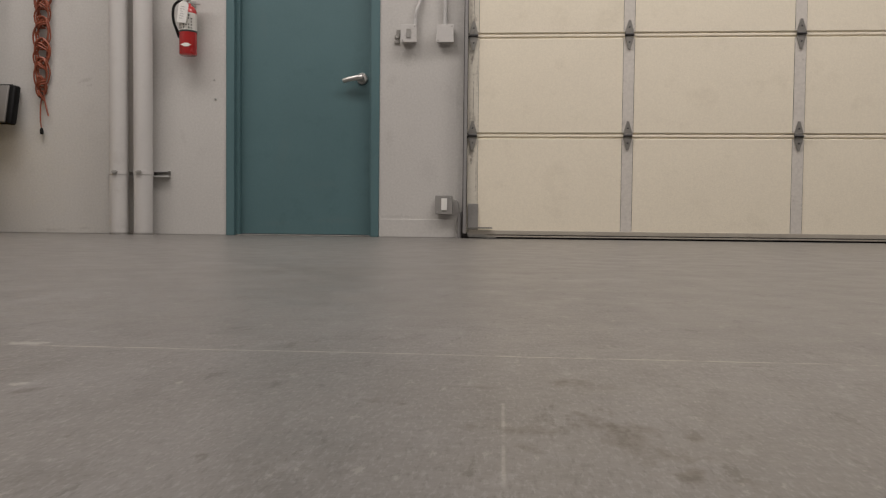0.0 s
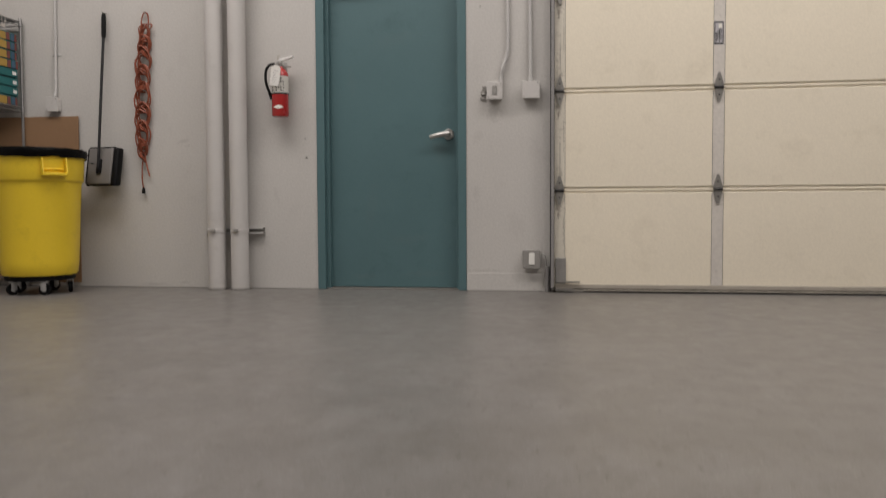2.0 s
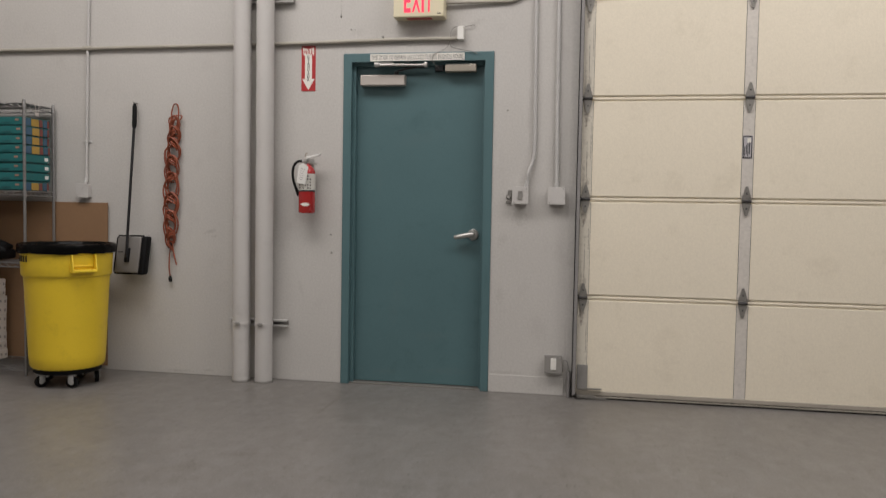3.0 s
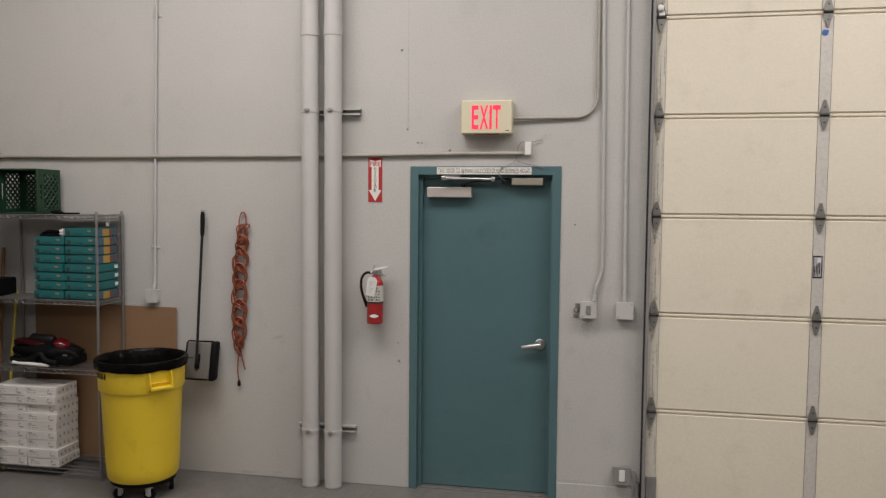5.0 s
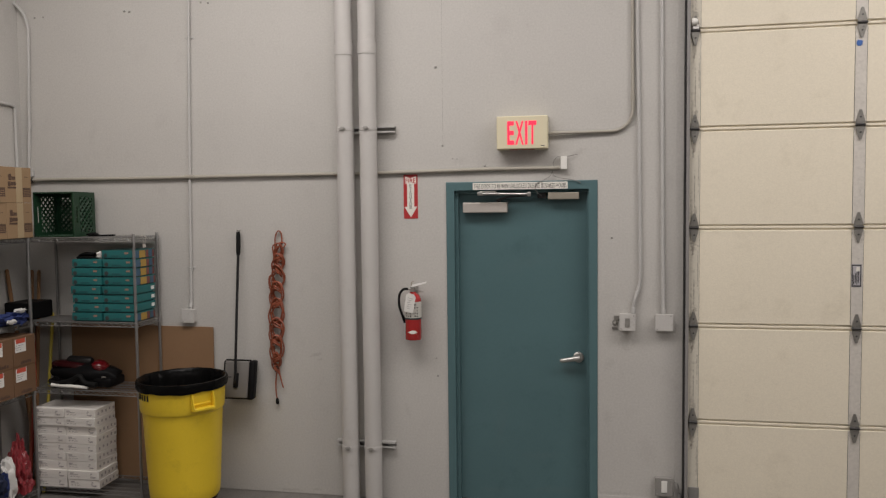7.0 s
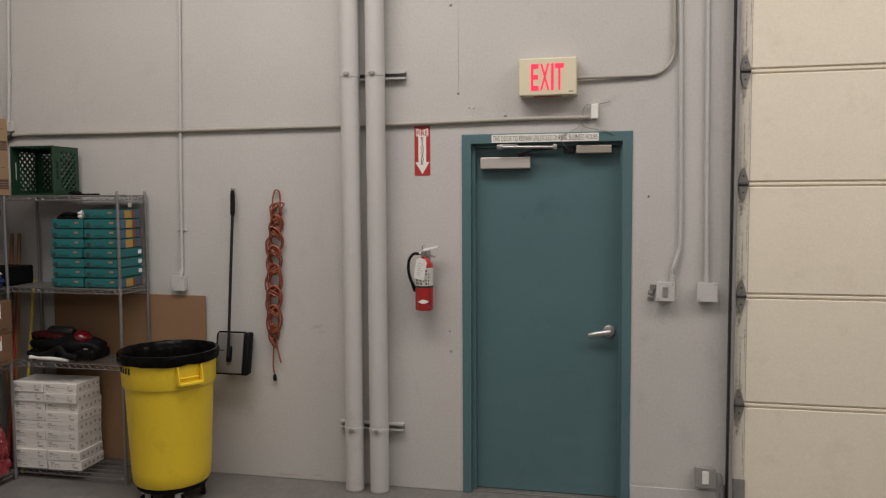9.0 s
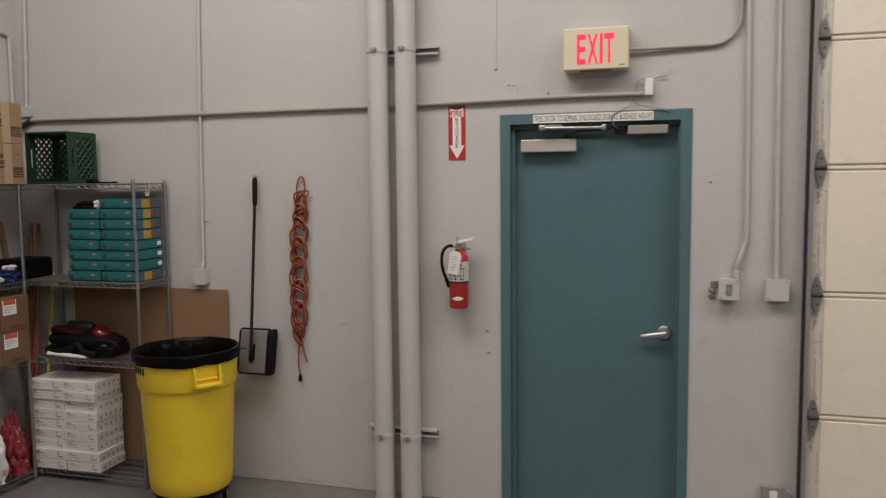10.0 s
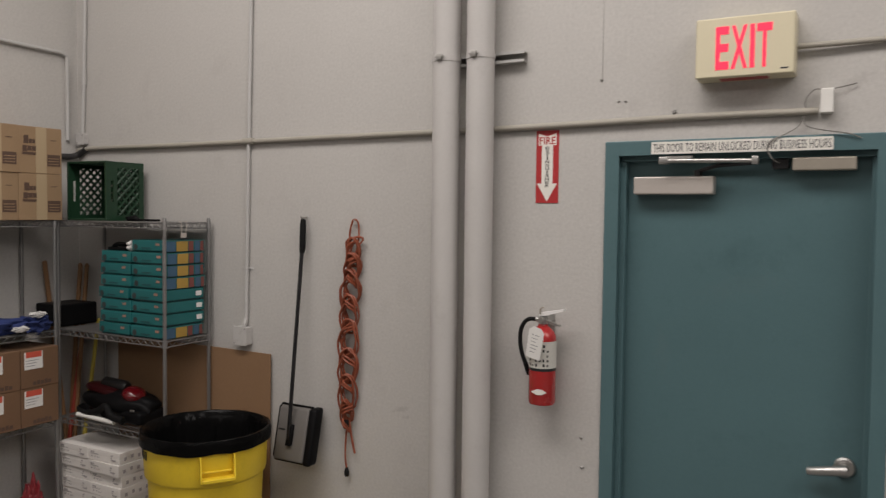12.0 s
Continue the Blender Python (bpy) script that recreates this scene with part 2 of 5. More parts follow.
add_marks(TEAL_PAINT, [(0.79, 0.93, 0.05, 0.10, 10, 0.14), (0.60, 0.33, 0.12, 0.03, 4, 0.12), (0.35, 0.55, 0.04, 0.16, -8, 0.10), (0.22, 1.35, 0.03, 0.10, 5, 0.09), (0.50, 1.62, 0.16, 0.05, 14, 0.08), (0.70, 0.10, 0.16, 0.025, 0, 0.18), (0.30, 0.08, 0.10, 0.02, 0, 0.16)], (0.13, 0.17, 0.17))
CREAM = material("cream_steel_panel", (0.79, 0.725, 0.59), rough=0.5, vary=0.04, grain=0.07, scale=1.6, bump=0.0011, bump_scale=140, dirt=(0.52, 0.46, 0.34), dirt_amount=0.28, dirt_scale=4)
STILE = material("stile_steel", (0.64, 0.605, 0.555), rough=0.42, metal=0.1, vary=0.08, grain=0.14, fine=60, dirt=(0.20, 0.18, 0.16), dirt_amount=0.55, dirt_scale=26, dirt_from=0.60)
END_STILE = material("worn_end_stile", (0.66, 0.62, 0.53), rough=0.45, vary=0.08, grain=0.1, dirt=(0.34, 0.30, 0.25), dirt_amount=0.45, dirt_scale=18, dirt_from=0.56)
END_MARKS = [(1.572 + dx, z + dz, wide, tall, 0, strong) for z in (0.635, 1.244, 1.858, 2.466, 3.064) for dx, dz, wide, tall, strong in ((0.002, 0.22, 0.0035, 0.14, 0.55), (-0.008, -0.15, 0.006, 0.03, 0.5), (0.024, -0.26, 0.003, 0.12, 0.5), (-0.004, -0.105, 0.016, 0.045, 0.45), (0.006, 0.10, 0.014, 0.03, 0.35), (-0.016, 0.02, 0.010, 0.20, 0.3))]
add_marks(END_STILE, END_MARKS, (0.085, 0.062, 0.045))
BAR = material("tan_bottom_bar", (0.40, 0.365, 0.31), rough=0.5, metal=0.1, vary=0.12, grain=0.12, scale=5, dirt=(0.16, 0.14, 0.12), dirt_amount=0.6, dirt_scale=12)
STICKER = material("sticker_film", (0.46, 0.45, 0.47), rough=0.45, vary=0.2, grain=0.2, scale=40)
HINGE = material("hinge_steel", (0.27, 0.26, 0.24), rough=0.5, metal=0.6, vary=0.2, grain=0.15, dirt=(0.05, 0.045, 0.04), dirt_amount=0.7, dirt_scale=30)
TRACK = material("track_steel", (0.06, 0.058, 0.058), rough=0.5, metal=0.6, vary=0.2, grain=0.12, dirt=(0.04, 0.035, 0.03), dirt_amount=0.7, dirt_scale=8)
ANGLE = material("angle_steel_paint", (0.27, 0.26, 0.255), rough=0.5, metal=0.2, vary=0.12, grain=0.06, dirt=(0.15, 0.14, 0.14), dirt_amount=0.5, dirt_scale=6)
RUBBER = material("black_rubber", (0.006, 0.006, 0.006), spec=0.2, rough=0.7, vary=0.2, grain=0.15)
SATIN = material("satin_chrome", (0.50, 0.49, 0.47), rough=0.40, metal=1.0, vary=0.05, grain=0.04)
CHROME = material("zinc_wire", (0.33, 0.325, 0.32), rough=0.42, metal=0.85, vary=0.12, grain=0.1, dirt=(0.22, 0.20, 0.18), dirt_amount=0.4, dirt_scale=20)
CLOSER = material("closer_cover", (0.50, 0.46, 0.42), rough=0.4, metal=0.2, vary=0.06, grain=0.04)
BRASS = material("dull_gold_cover", (0.36, 0.325, 0.27), rough=0.4, metal=0.3, vary=0.06, grain=0.05)
WHITE_PLASTIC = material("white_plastic", (0.76, 0.75, 0.71), rough=0.45, vary=0.04, grain=0.03)
SIGN_WHITE = material("sign_white", (0.78, 0.76, 0.70), rough=0.45, vary=0.04, grain=0.03)
SIGN_RED = material("sign_red", (0.42, 0.032, 0.034), rough=0.4, vary=0.06, grain=0.03)
INK = material("black_ink", (0.015, 0.015, 0.015), rough=0.6, vary=0.1, grain=0.1)
GREY_INK = material("grey_ink", (0.30, 0.29, 0.30), rough=0.7, vary=0.1, grain=0.1)
PALE_INK = material("pale_ink", (0.42, 0.39, 0.385), rough=0.7, vary=0.1, grain=0.1)
EXIT_CASE = material("exit_sign_case", (0.70, 0.64, 0.46), rough=0.4, vary=0.03, grain=0.02)
EXIT_GLOW = glowing("exit_letters_lit", (1.0, 0.020, 0.075), 0.9, (0.6, 0.03, 0.06))
BOX_GREY = material("junction_box_paint", (0.52, 0.505, 0.485), rough=0.5, vary=0.06, grain=0.05, dirt=(0.30, 0.27, 0.24), dirt_amount=0.5, dirt_scale=25)
DARK_BOX = material("dark_box_paint", (0.26, 0.25, 0.235), rough=0.5, vary=0.1, grain=0.06)
BLACK_METAL = material("black_painted_metal", (0.008, 0.008, 0.009), rough=0.4, vary=0.15, grain=0.1)
RED_PAINT = material("extinguisher_red", (0.40, 0.022, 0.022), rough=0.25, vary=0.05, grain=0.02, coat=0.5)
LABEL = material("extinguisher_label", (0.62, 0.60, 0.55), rough=0.4, vary=0.08, grain=0.06)
BRIGHT = material("bright_cast_metal", (0.86, 0.85, 0.83), rough=0.35, metal=0.1, vary=0.05)
PAPER = material("paper_tag", (0.80, 0.79, 0.76), rough=0.7, vary=0.03, grain=0.03)
YELLOW = material("yellow_plastic", (0.80, 0.575, 0.030), rough=0.42, vary=0.05, grain=0.03, bump=0.0003, bump_scale=120, dirt=(0.52, 0.36, 0.02), dirt_amount=0.4, dirt_scale=7)
BAG = material("black_bag_film", (0.004, 0.004, 0.004), spec=0.07, rough=0.22, vary=0.1, grain=0.05, bump=0.003, bump_scale=26)
BLACK_PLASTIC = material("black_plastic", (0.005, 0.005, 0.0055), spec=0.12, rough=0.5, vary=0.15, grain=0.1)
CASTER = material("caster_grey", (0.5, 0.5, 0.49), rough=0.4, metal=0.4, vary=0.1, grain=0.1)
SWEEPER_GREY = material("sweeper_grey", (0.145, 0.136, 0.126), rough=0.45, vary=0.06, grain=0.05)
CORD = material("orange_cord", (0.25, 0.064, 0.030), rough=0.5, vary=0.30, grain=0.1, scale=18)
CARDBOARD = material("brown_cardboard", (0.18, 0.1, 0.054), rough=0.8, vary=0.06, grain=0.05, scale=4, fine=70, random_tone=0.10)
CARTON = material("light_cardboard", (0.315, 0.21, 0.118), rough=0.8, vary=0.05, grain=0.05, scale=5, random_tone=0.10)
SHEET_CARD = material("sheet_cardboard", (0.250, 0.146, 0.076), rough=0.8, vary=0.06, grain=0.05, scale=4, fine=70)
TAPE = material("packing_tape", (0.44, 0.335, 0.205), rough=0.35, vary=0.05, grain=0.03)
PRINT_BROWN = material("brown_print", (0.10, 0.058, 0.04), rough=0.7, vary=0.12, grain=0.1)
LABEL_RED = material("label_red", (0.62, 0.10, 0.06), rough=0.6, vary=0.05)
TEAL_CARD = material("teal_card", (0.013, 0.138, 0.140), rough=0.5, vary=0.08, grain=0.05, random_tone=0.16)
MARK_BROWN = material("brown_print", (0.035, 0.040, 0.038), rough=0.55)
MARK_PINK = material("salmon_print", (0.36, 0.20, 0.15), rough=0.55)
TEAL_DARK = material("teal_print_and_gap_shade", (0.012, 0.075, 0.08), rough=0.5)
YELLOW_PRINT = material("yellow_print", (0.42, 0.27, 0.055), rough=0.5)
BLUE_PRINT = material("blue_print", (0.05, 0.115, 0.19), rough=0.5)
RED_PRINT = material("red_print", (0.20, 0.06, 0.05), rough=0.5)
WHITE_CARD = material("white_card", (0.78, 0.75, 0.71), rough=0.65, vary=0.05, grain=0.04, random_tone=0.08, dirt=(0.54, 0.50, 0.46), dirt_amount=0.3, dirt_scale=10)
LINER = material("smoky_liner", (0.11, 0.105, 0.10), rough=0.4, vary=0.1, grain=0.08)
CRATE_GREEN = material("crate_green", (0.010, 0.042, 0.019), rough=0.42, vary=0.1, grain=0.05)
VAC_RED = material("vacuum_red", (0.10, 0.004, 0.007), rough=0.14, vary=0.05, coat=0.5)
VAC_DARK_RED = material("vacuum_dark_red", (0.028, 0.003, 0.004), spec=0.25, rough=0.4, vary=0.15, grain=0.08)
VAC_GREY = material("vacuum_grey", (0.014, 0.013, 0.013), spec=0.3, rough=0.42, vary=0.15, grain=0.1)
WOOD = material("wooden_handle", (0.26, 0.135, 0.06), rough=0.55, vary=0.15, grain=0.1, scale=12)
YELLOW_STICK = material("yellow_handle", (0.62, 0.50, 0.08), rough=0.45, vary=0.06)
RED_STICK = material("red_handle", (0.34, 0.05, 0.03), rough=0.45, vary=0.06)
BLUE_CLOTH = material("blue_cloth", (0.02, 0.036, 0.14), rough=0.8, vary=0.25, grain=0.12, scale=16, bump=0.003, bump_scale=70)
NAVY_CLOTH = material("navy_cloth", (0.01, 0.016, 0.045), rough=0.85, vary=0.25, grain=0.12, scale=16, bump=0.003, bump_scale=70)
WHITE_CLOTH = material("white_cloth", (0.66, 0.65, 0.63), rough=0.8, vary=0.1, grain=0.06, bump=0.003, bump_scale=60)
RED_BAG = material("red_bag_film", (0.25, 0.03, 0.038), rough=0.3, vary=0.25, grain=0.1, scale=20, bump=0.006, bump_scale=40)
BLUE_TAPE = material("blue_tape", (0.05, 0.14, 0.42), rough=0.6, vary=0.1)
GALV = material("galvanised_plate", (0.33, 0.32, 0.305), rough=0.5, metal=0.4, vary=0.15, grain=0.1, dirt=(0.16, 0.15, 0.14), dirt_amount=0.5, dirt_scale=15)

# ---- mesh helpers ----
BASE = {}


def mesh_of(bm, name, smooth=False):
    bmesh.ops.recalc_face_normals(bm, faces=bm.faces)
    me = bpy.data.meshes.new(name)
    bm.to_mesh(me)
    bm.free()
    if smooth:
        for p in me.polygons:
            p.use_smooth = True
        me.set_sharp_from_angle(angle=radians(38))
    return me


def thing(name, loc, label, category, group="", kind=""):
    e = new(name)
    e.location = loc
    BASE[e.name] = Vector(loc)
    return tagged(e, label, category, group, kind)


def part(name, bm, material_, parent, label="", smooth=False, kind=""):
    off = BASE[parent.name]
    bm.transform(Matrix.Translation(-off))
    me = mesh_of(bm, name, smooth)
    me.materials.append(material_)
    ob = new(name, me)
    ob.parent = parent
    BASE[ob.name] = off
    return tagged(ob, label, kind=kind)


def solo(name, bm, material_, label, category, group="", kind="", smooth=False, base=None):
    off = Vector(base or (0, 0, 0))
    bm.transform(Matrix.Translation(-off))
    me = mesh_of(bm, name, smooth)
    me.materials.append(material_)
    ob = new(name, me)
    ob.location = off
    BASE[ob.name] = off
    return tagged(ob, label, category, group, kind)


def box(x0, x1, y0, y1, z0, z1, bevel=0.0, seg=2, bm=None, turn=None):
    own = bmesh.new()
    bmesh.ops.create_cube(own, size=1.0)
    own.transform(Matrix.Translation(((x0 + x1) / 2, (y0 + y1) / 2, (z0 + z1) / 2)) @ Matrix.Diagonal((abs(x1 - x0), abs(y1 - y0), abs(z1 - z0), 1)))
    if bevel:
        bmesh.ops.bevel(own, geom=own.edges[:], offset=bevel, segments=seg, profile=0.5, affect="EDGES")
    if turn:
        own.transform(turn)
    return own if bm is None else join(bm, own)


def join(bm, other):
    me = bpy.data.meshes.new("tmp")
    other.to_mesh(me)
    other.free()
    bm.from_mesh(me)
    bpy.data.meshes.remove(me)
    return bm


def tube(points, r, seg=8, bm=None, closed=False, radii=None):
    """A round bar swept along points."""
    bm = bm if bm is not None else bmesh.new()
    pts = [Vector(p) for p in points]
    n = len(pts)
    rings, side = [], None
    for i, p in enumerate(pts):
        a = pts[(i - 1) % n] if closed or i else p
        b = pts[(i + 1) % n] if closed or i < n - 1 else p
        way = (b - a).normalized()
        if side is None:
            side = way.orthogonal().normalized()
        side = (side - way * side.dot(way)).normalized()
        other = way.cross(side)
        rr = radii[i] if radii else r
        rings.append([bm.verts.new(p + (side * math.cos(2 * math.pi * k / seg) + other * math.sin(2 * math.pi * k / seg)) * rr) for k in range(seg)])
    for i in range(n if closed else n - 1):
        a, b = rings[i], rings[(i + 1) % n]
        for k in range(seg):
            bm.faces.new((a[k], a[(k + 1) % seg], b[(k + 1) % seg], b[k]))
    if not closed:
        bm.faces.new(rings[0][::-1])
        bm.faces.new(rings[-1])
    return bm


def rod(p0, p1, r, seg=12, bm=None, r1=None):
    return tube([p0, p1], r, seg, bm, radii=None if r1 is None else [r, r1])


def spline(points, steps=8, closed=False):
    pts = [Vector(p) for p in points]
    n, out = len(pts), []
    for i in range(n if closed else n - 1):
        p0, p1, p2, p3 = (pts[(i + k) % n] if closed else pts[min(max(i + k, 0), n - 1)] for k in (-1, 0, 1, 2))
        for s in range(steps):
            t = s / steps
            out.append(0.5 * ((2 * p1) + (p2 - p0) * t + (2 * p0 - 5 * p1 + 4 * p2 - p3) * t * t + (3 * p1 - p0 - 3 * p2 + p3) * t ** 3))
    if not closed:
        out.append(pts[-1])
    return out


def lathe(center, profile, seg=32, bm=None, cap=True, wrinkle=None):
    """Turned round a vertical axis. profile: (radius, height) from below."""
    bm = bm if bm is not None else bmesh.new()
    cx, cy, cz = center
    rings = []
    for j, (r, z) in enumerate(profile):
        ring = []
        for k in range(seg):
            a = 2 * math.pi * k / seg
            rr, dz = r, 0.0
            if wrinkle:
                dr, dz = wrinkle(a, j)
                rr += dr
            ring.append(bm.verts.new((cx + rr * math.cos(a), cy + rr * math.sin(a), cz + z + dz)))
        rings.append(ring)
    for a, b in zip(rings, rings[1:]):
        for k in range(seg):
            bm.faces.new((a[k], a[(k + 1) % seg], b[(k + 1) % seg], b[k]))
    if cap:
        bm.faces.new(rings[0][::-1])
        bm.faces.new(rings[-1])
    return bm


def blob(center, size, bm=None, rough=0.12, freq=7.0, sub=3, power=1.0, turn=None, offset=0.0):
    """A soft lump: a squashed ball with uneven surface."""
    own = bmesh.new()
    bmesh.ops.create_icosphere(own, subdivisions=sub, radius=1.0)
    for v in own.verts:
        d = v.co.normalized()
        if power != 1.0:
            d = Vector([math.copysign(abs(c) ** power, c) for c in d])
        n = noise.noise(v.co * freq * 0.3 + Vector((offset, center[0] * 5, center[2] * 5)))
        v.co = d * (1 + rough * n * 2)
    own.transform((Matrix.Translation(center) @ (turn or Matrix())) @ Matrix.Diagonal((*size, 1)))
    return own if bm is None else join(bm, own)


def prism(outline, y0, y1, bm=None):
    """An outline of (x, z) points, extruded from y0 to y1."""
    bm = bm if bm is not None else bmesh.new()
    a = [bm.verts.new((x, y0, z)) for x, z in outline]
    b = [bm.verts.new((x, y1, z)) for x, z in outline]
    bm.faces.new(a)
    bm.faces.new(b[::-1])
    for i in range(len(a)):
        bm.faces.new((a[i], b[i], b[(i + 1) % len(a)], a[(i + 1) % len(a)]))
    return bm


def lettering(text, x0, x1, z0, z1, y, deep=0.0012, bm=None, spacing=1.0, bold=0.0):
    """The words as a mesh that fills the rectangle, on a face that looks south at y."""
    cu = bpy.data.curves.new("lettering", "FONT")
    cu.body, cu.extrude, cu.space_character, cu.offset = text, 0.02, spacing, bold
    cu.resolution_u = 3
    ob = new("lettering", cu)
    me = bpy.data.meshes.new_from_object(ob.evaluated_get(bpy.context.evaluated_depsgraph_get()))
    bpy.data.objects.remove(ob)
    bpy.data.curves.remove(cu)
    own = bmesh.new()
    own.from_mesh(me)
    bpy.data.meshes.remove(me)
    xs, ys = [v.co.x for v in own.verts], [v.co.y for v in own.verts]
    for v in own.verts:
        u, w, d = (v.co.x - min(xs)) / (max(xs) - min(xs)), (v.co.y - min(ys)) / (max(ys) - min(ys)), v.co.z
        v.co = Vector((x0 + u * (x1 - x0), y - (d + 0.02) / 0.04 * deep, z0 + w * (z1 - z0)))
    return own if bm is None else join(bm, own)


def wall_with_holes(xs, zs, holes, y0, y1):
    """A wall from y0 (room side) to y1, cut along xs and zs; holes: cells (i, k) left open."""
    bm = bmesh.new()
    solid = {(i, k) for i in range(len(xs) - 1) for k in range(len(zs) - 1)} - set(holes)
    made = {}

    def v(i, k, y):
        key = (i, k, y)
        if key not in made:
            made[key] = bm.verts.new((xs[i], y, zs[k]))
        return made[key]

    for i, k in solid:
        for y in (y0, y1):
            bm.faces.new((v(i, k, y), v(i + 1, k, y), v(i + 1, k + 1, y), v(i, k + 1, y)))
        for di, dk, a, b in ((-1, 0, (i, k), (i, k + 1)), (1, 0, (i + 1, k), (i + 1, k + 1)), (0, -1, (i, k), (i + 1, k)), (0, 1, (i, k + 1), (i + 1, k + 1))):
            if (i + di, k + dk) not in solid:
                bm.faces.new((v(*a, y0), v(*b, y0), v(*b, y1), v(*a, y1)))
    return bm


# ---- the room ----
WEST, EAST, SOUTH, TOP = -3.175, 12.0, -14.0, 5.2
solo("floor", box(WEST - 0.2, EAST + 0.2, SOUTH - 0.2, 0.4, -0.2, 0.0), FLOOR, "smooth sealed grey concrete floor with scuffs and oil stains", "floor", kind="structure")
solo("wall_north", wall_with_holes([WEST - 0.2, 0.018, 0.967, 1.600, 4.540, EAST + 0.2], [0.0, 2.148, 3.60, TOP], [(1, 0), (3, 0), (3, 1)], 0.0, 0.2), WALL,
     "grey painted flat warehouse wall with small scuffs", "wall", kind="structure")
solo("wall_west", box(WEST - 0.2, WEST, SOUTH, -0.0005, 0, TOP), WALL, "grey painted side wall behind wire shelving", "wall", kind="structure")
solo("wall_south", box(WEST - 0.2, EAST + 0.2, SOUTH - 0.2, SOUTH, 0, TOP), WALL, "plain grey painted back wall", "wall", kind="structure")
solo("wall_east", box(EAST, EAST + 0.2, SOUTH, -0.0005, 0, TOP), WALL, "plain grey painted far wall", "wall", kind="structure")
solo("ceiling", box(WEST - 0.2, EAST + 0.2, SOUTH - 0.2, 0.4, TOP, TOP + 0.2), CEILING, "plain pale ceiling", "ceiling", kind="structure")
solo("trim", box(0.988, 1.466, -0.006, -0.0005, 0.001, 0.115, 0.002), WALL, "low grey painted curb strip along the wall", "trim", kind="structure")

for sx0, sx1 in ((WEST + 0.002, -0.002), (0.989, 1.465)):
    solo("baseboard", box(sx0, sx1, -0.0085 if sx0 > 0 else -0.003, -0.0065 if sx0 > 0 else -0.0006, 0.0005, 0.005), STRUT, "thin dark gap line between wall and floor", "baseboard", kind="structure")

# hairline joint, dents and nail heads in the wall
bm = bmesh.new()
for x, z, r in ((-0.062, 2.922, 0.009), (-0.021, 2.407, 0.007), (-2.308, 3.411, 0.009), (-2.268, 3.406, 0.009), (-1.719, 3.440, 0.008), (-1.666, 3.433, 0.008), (-3.027, 3.406, 0.008), (-2.956, 3.406, 0.008), (-0.078, 0.988, 0.007), (-0.070, 0.868, 0.008), (1.076, 1.796, 0.006), (0.26, 2.268, 0.009), (0.047, 2.321, 0.006), (0.075, 2.319, 0.005)):
    blob((x, -0.001, z), (r, 0.006, r * 0.8), bm, 0.3, sub=2)
solo("wall_anchor", bm, STRUT, "small dark anchor stubs and dents in the grey wall", "anchor", kind="stuff")
solo("wall_joint", box(-0.0190, -0.0175, -0.0012, -0.0002, 2.41, 4.6), STRUT, "fine vertical hairline joint in the wall paint", "joint", kind="structure")


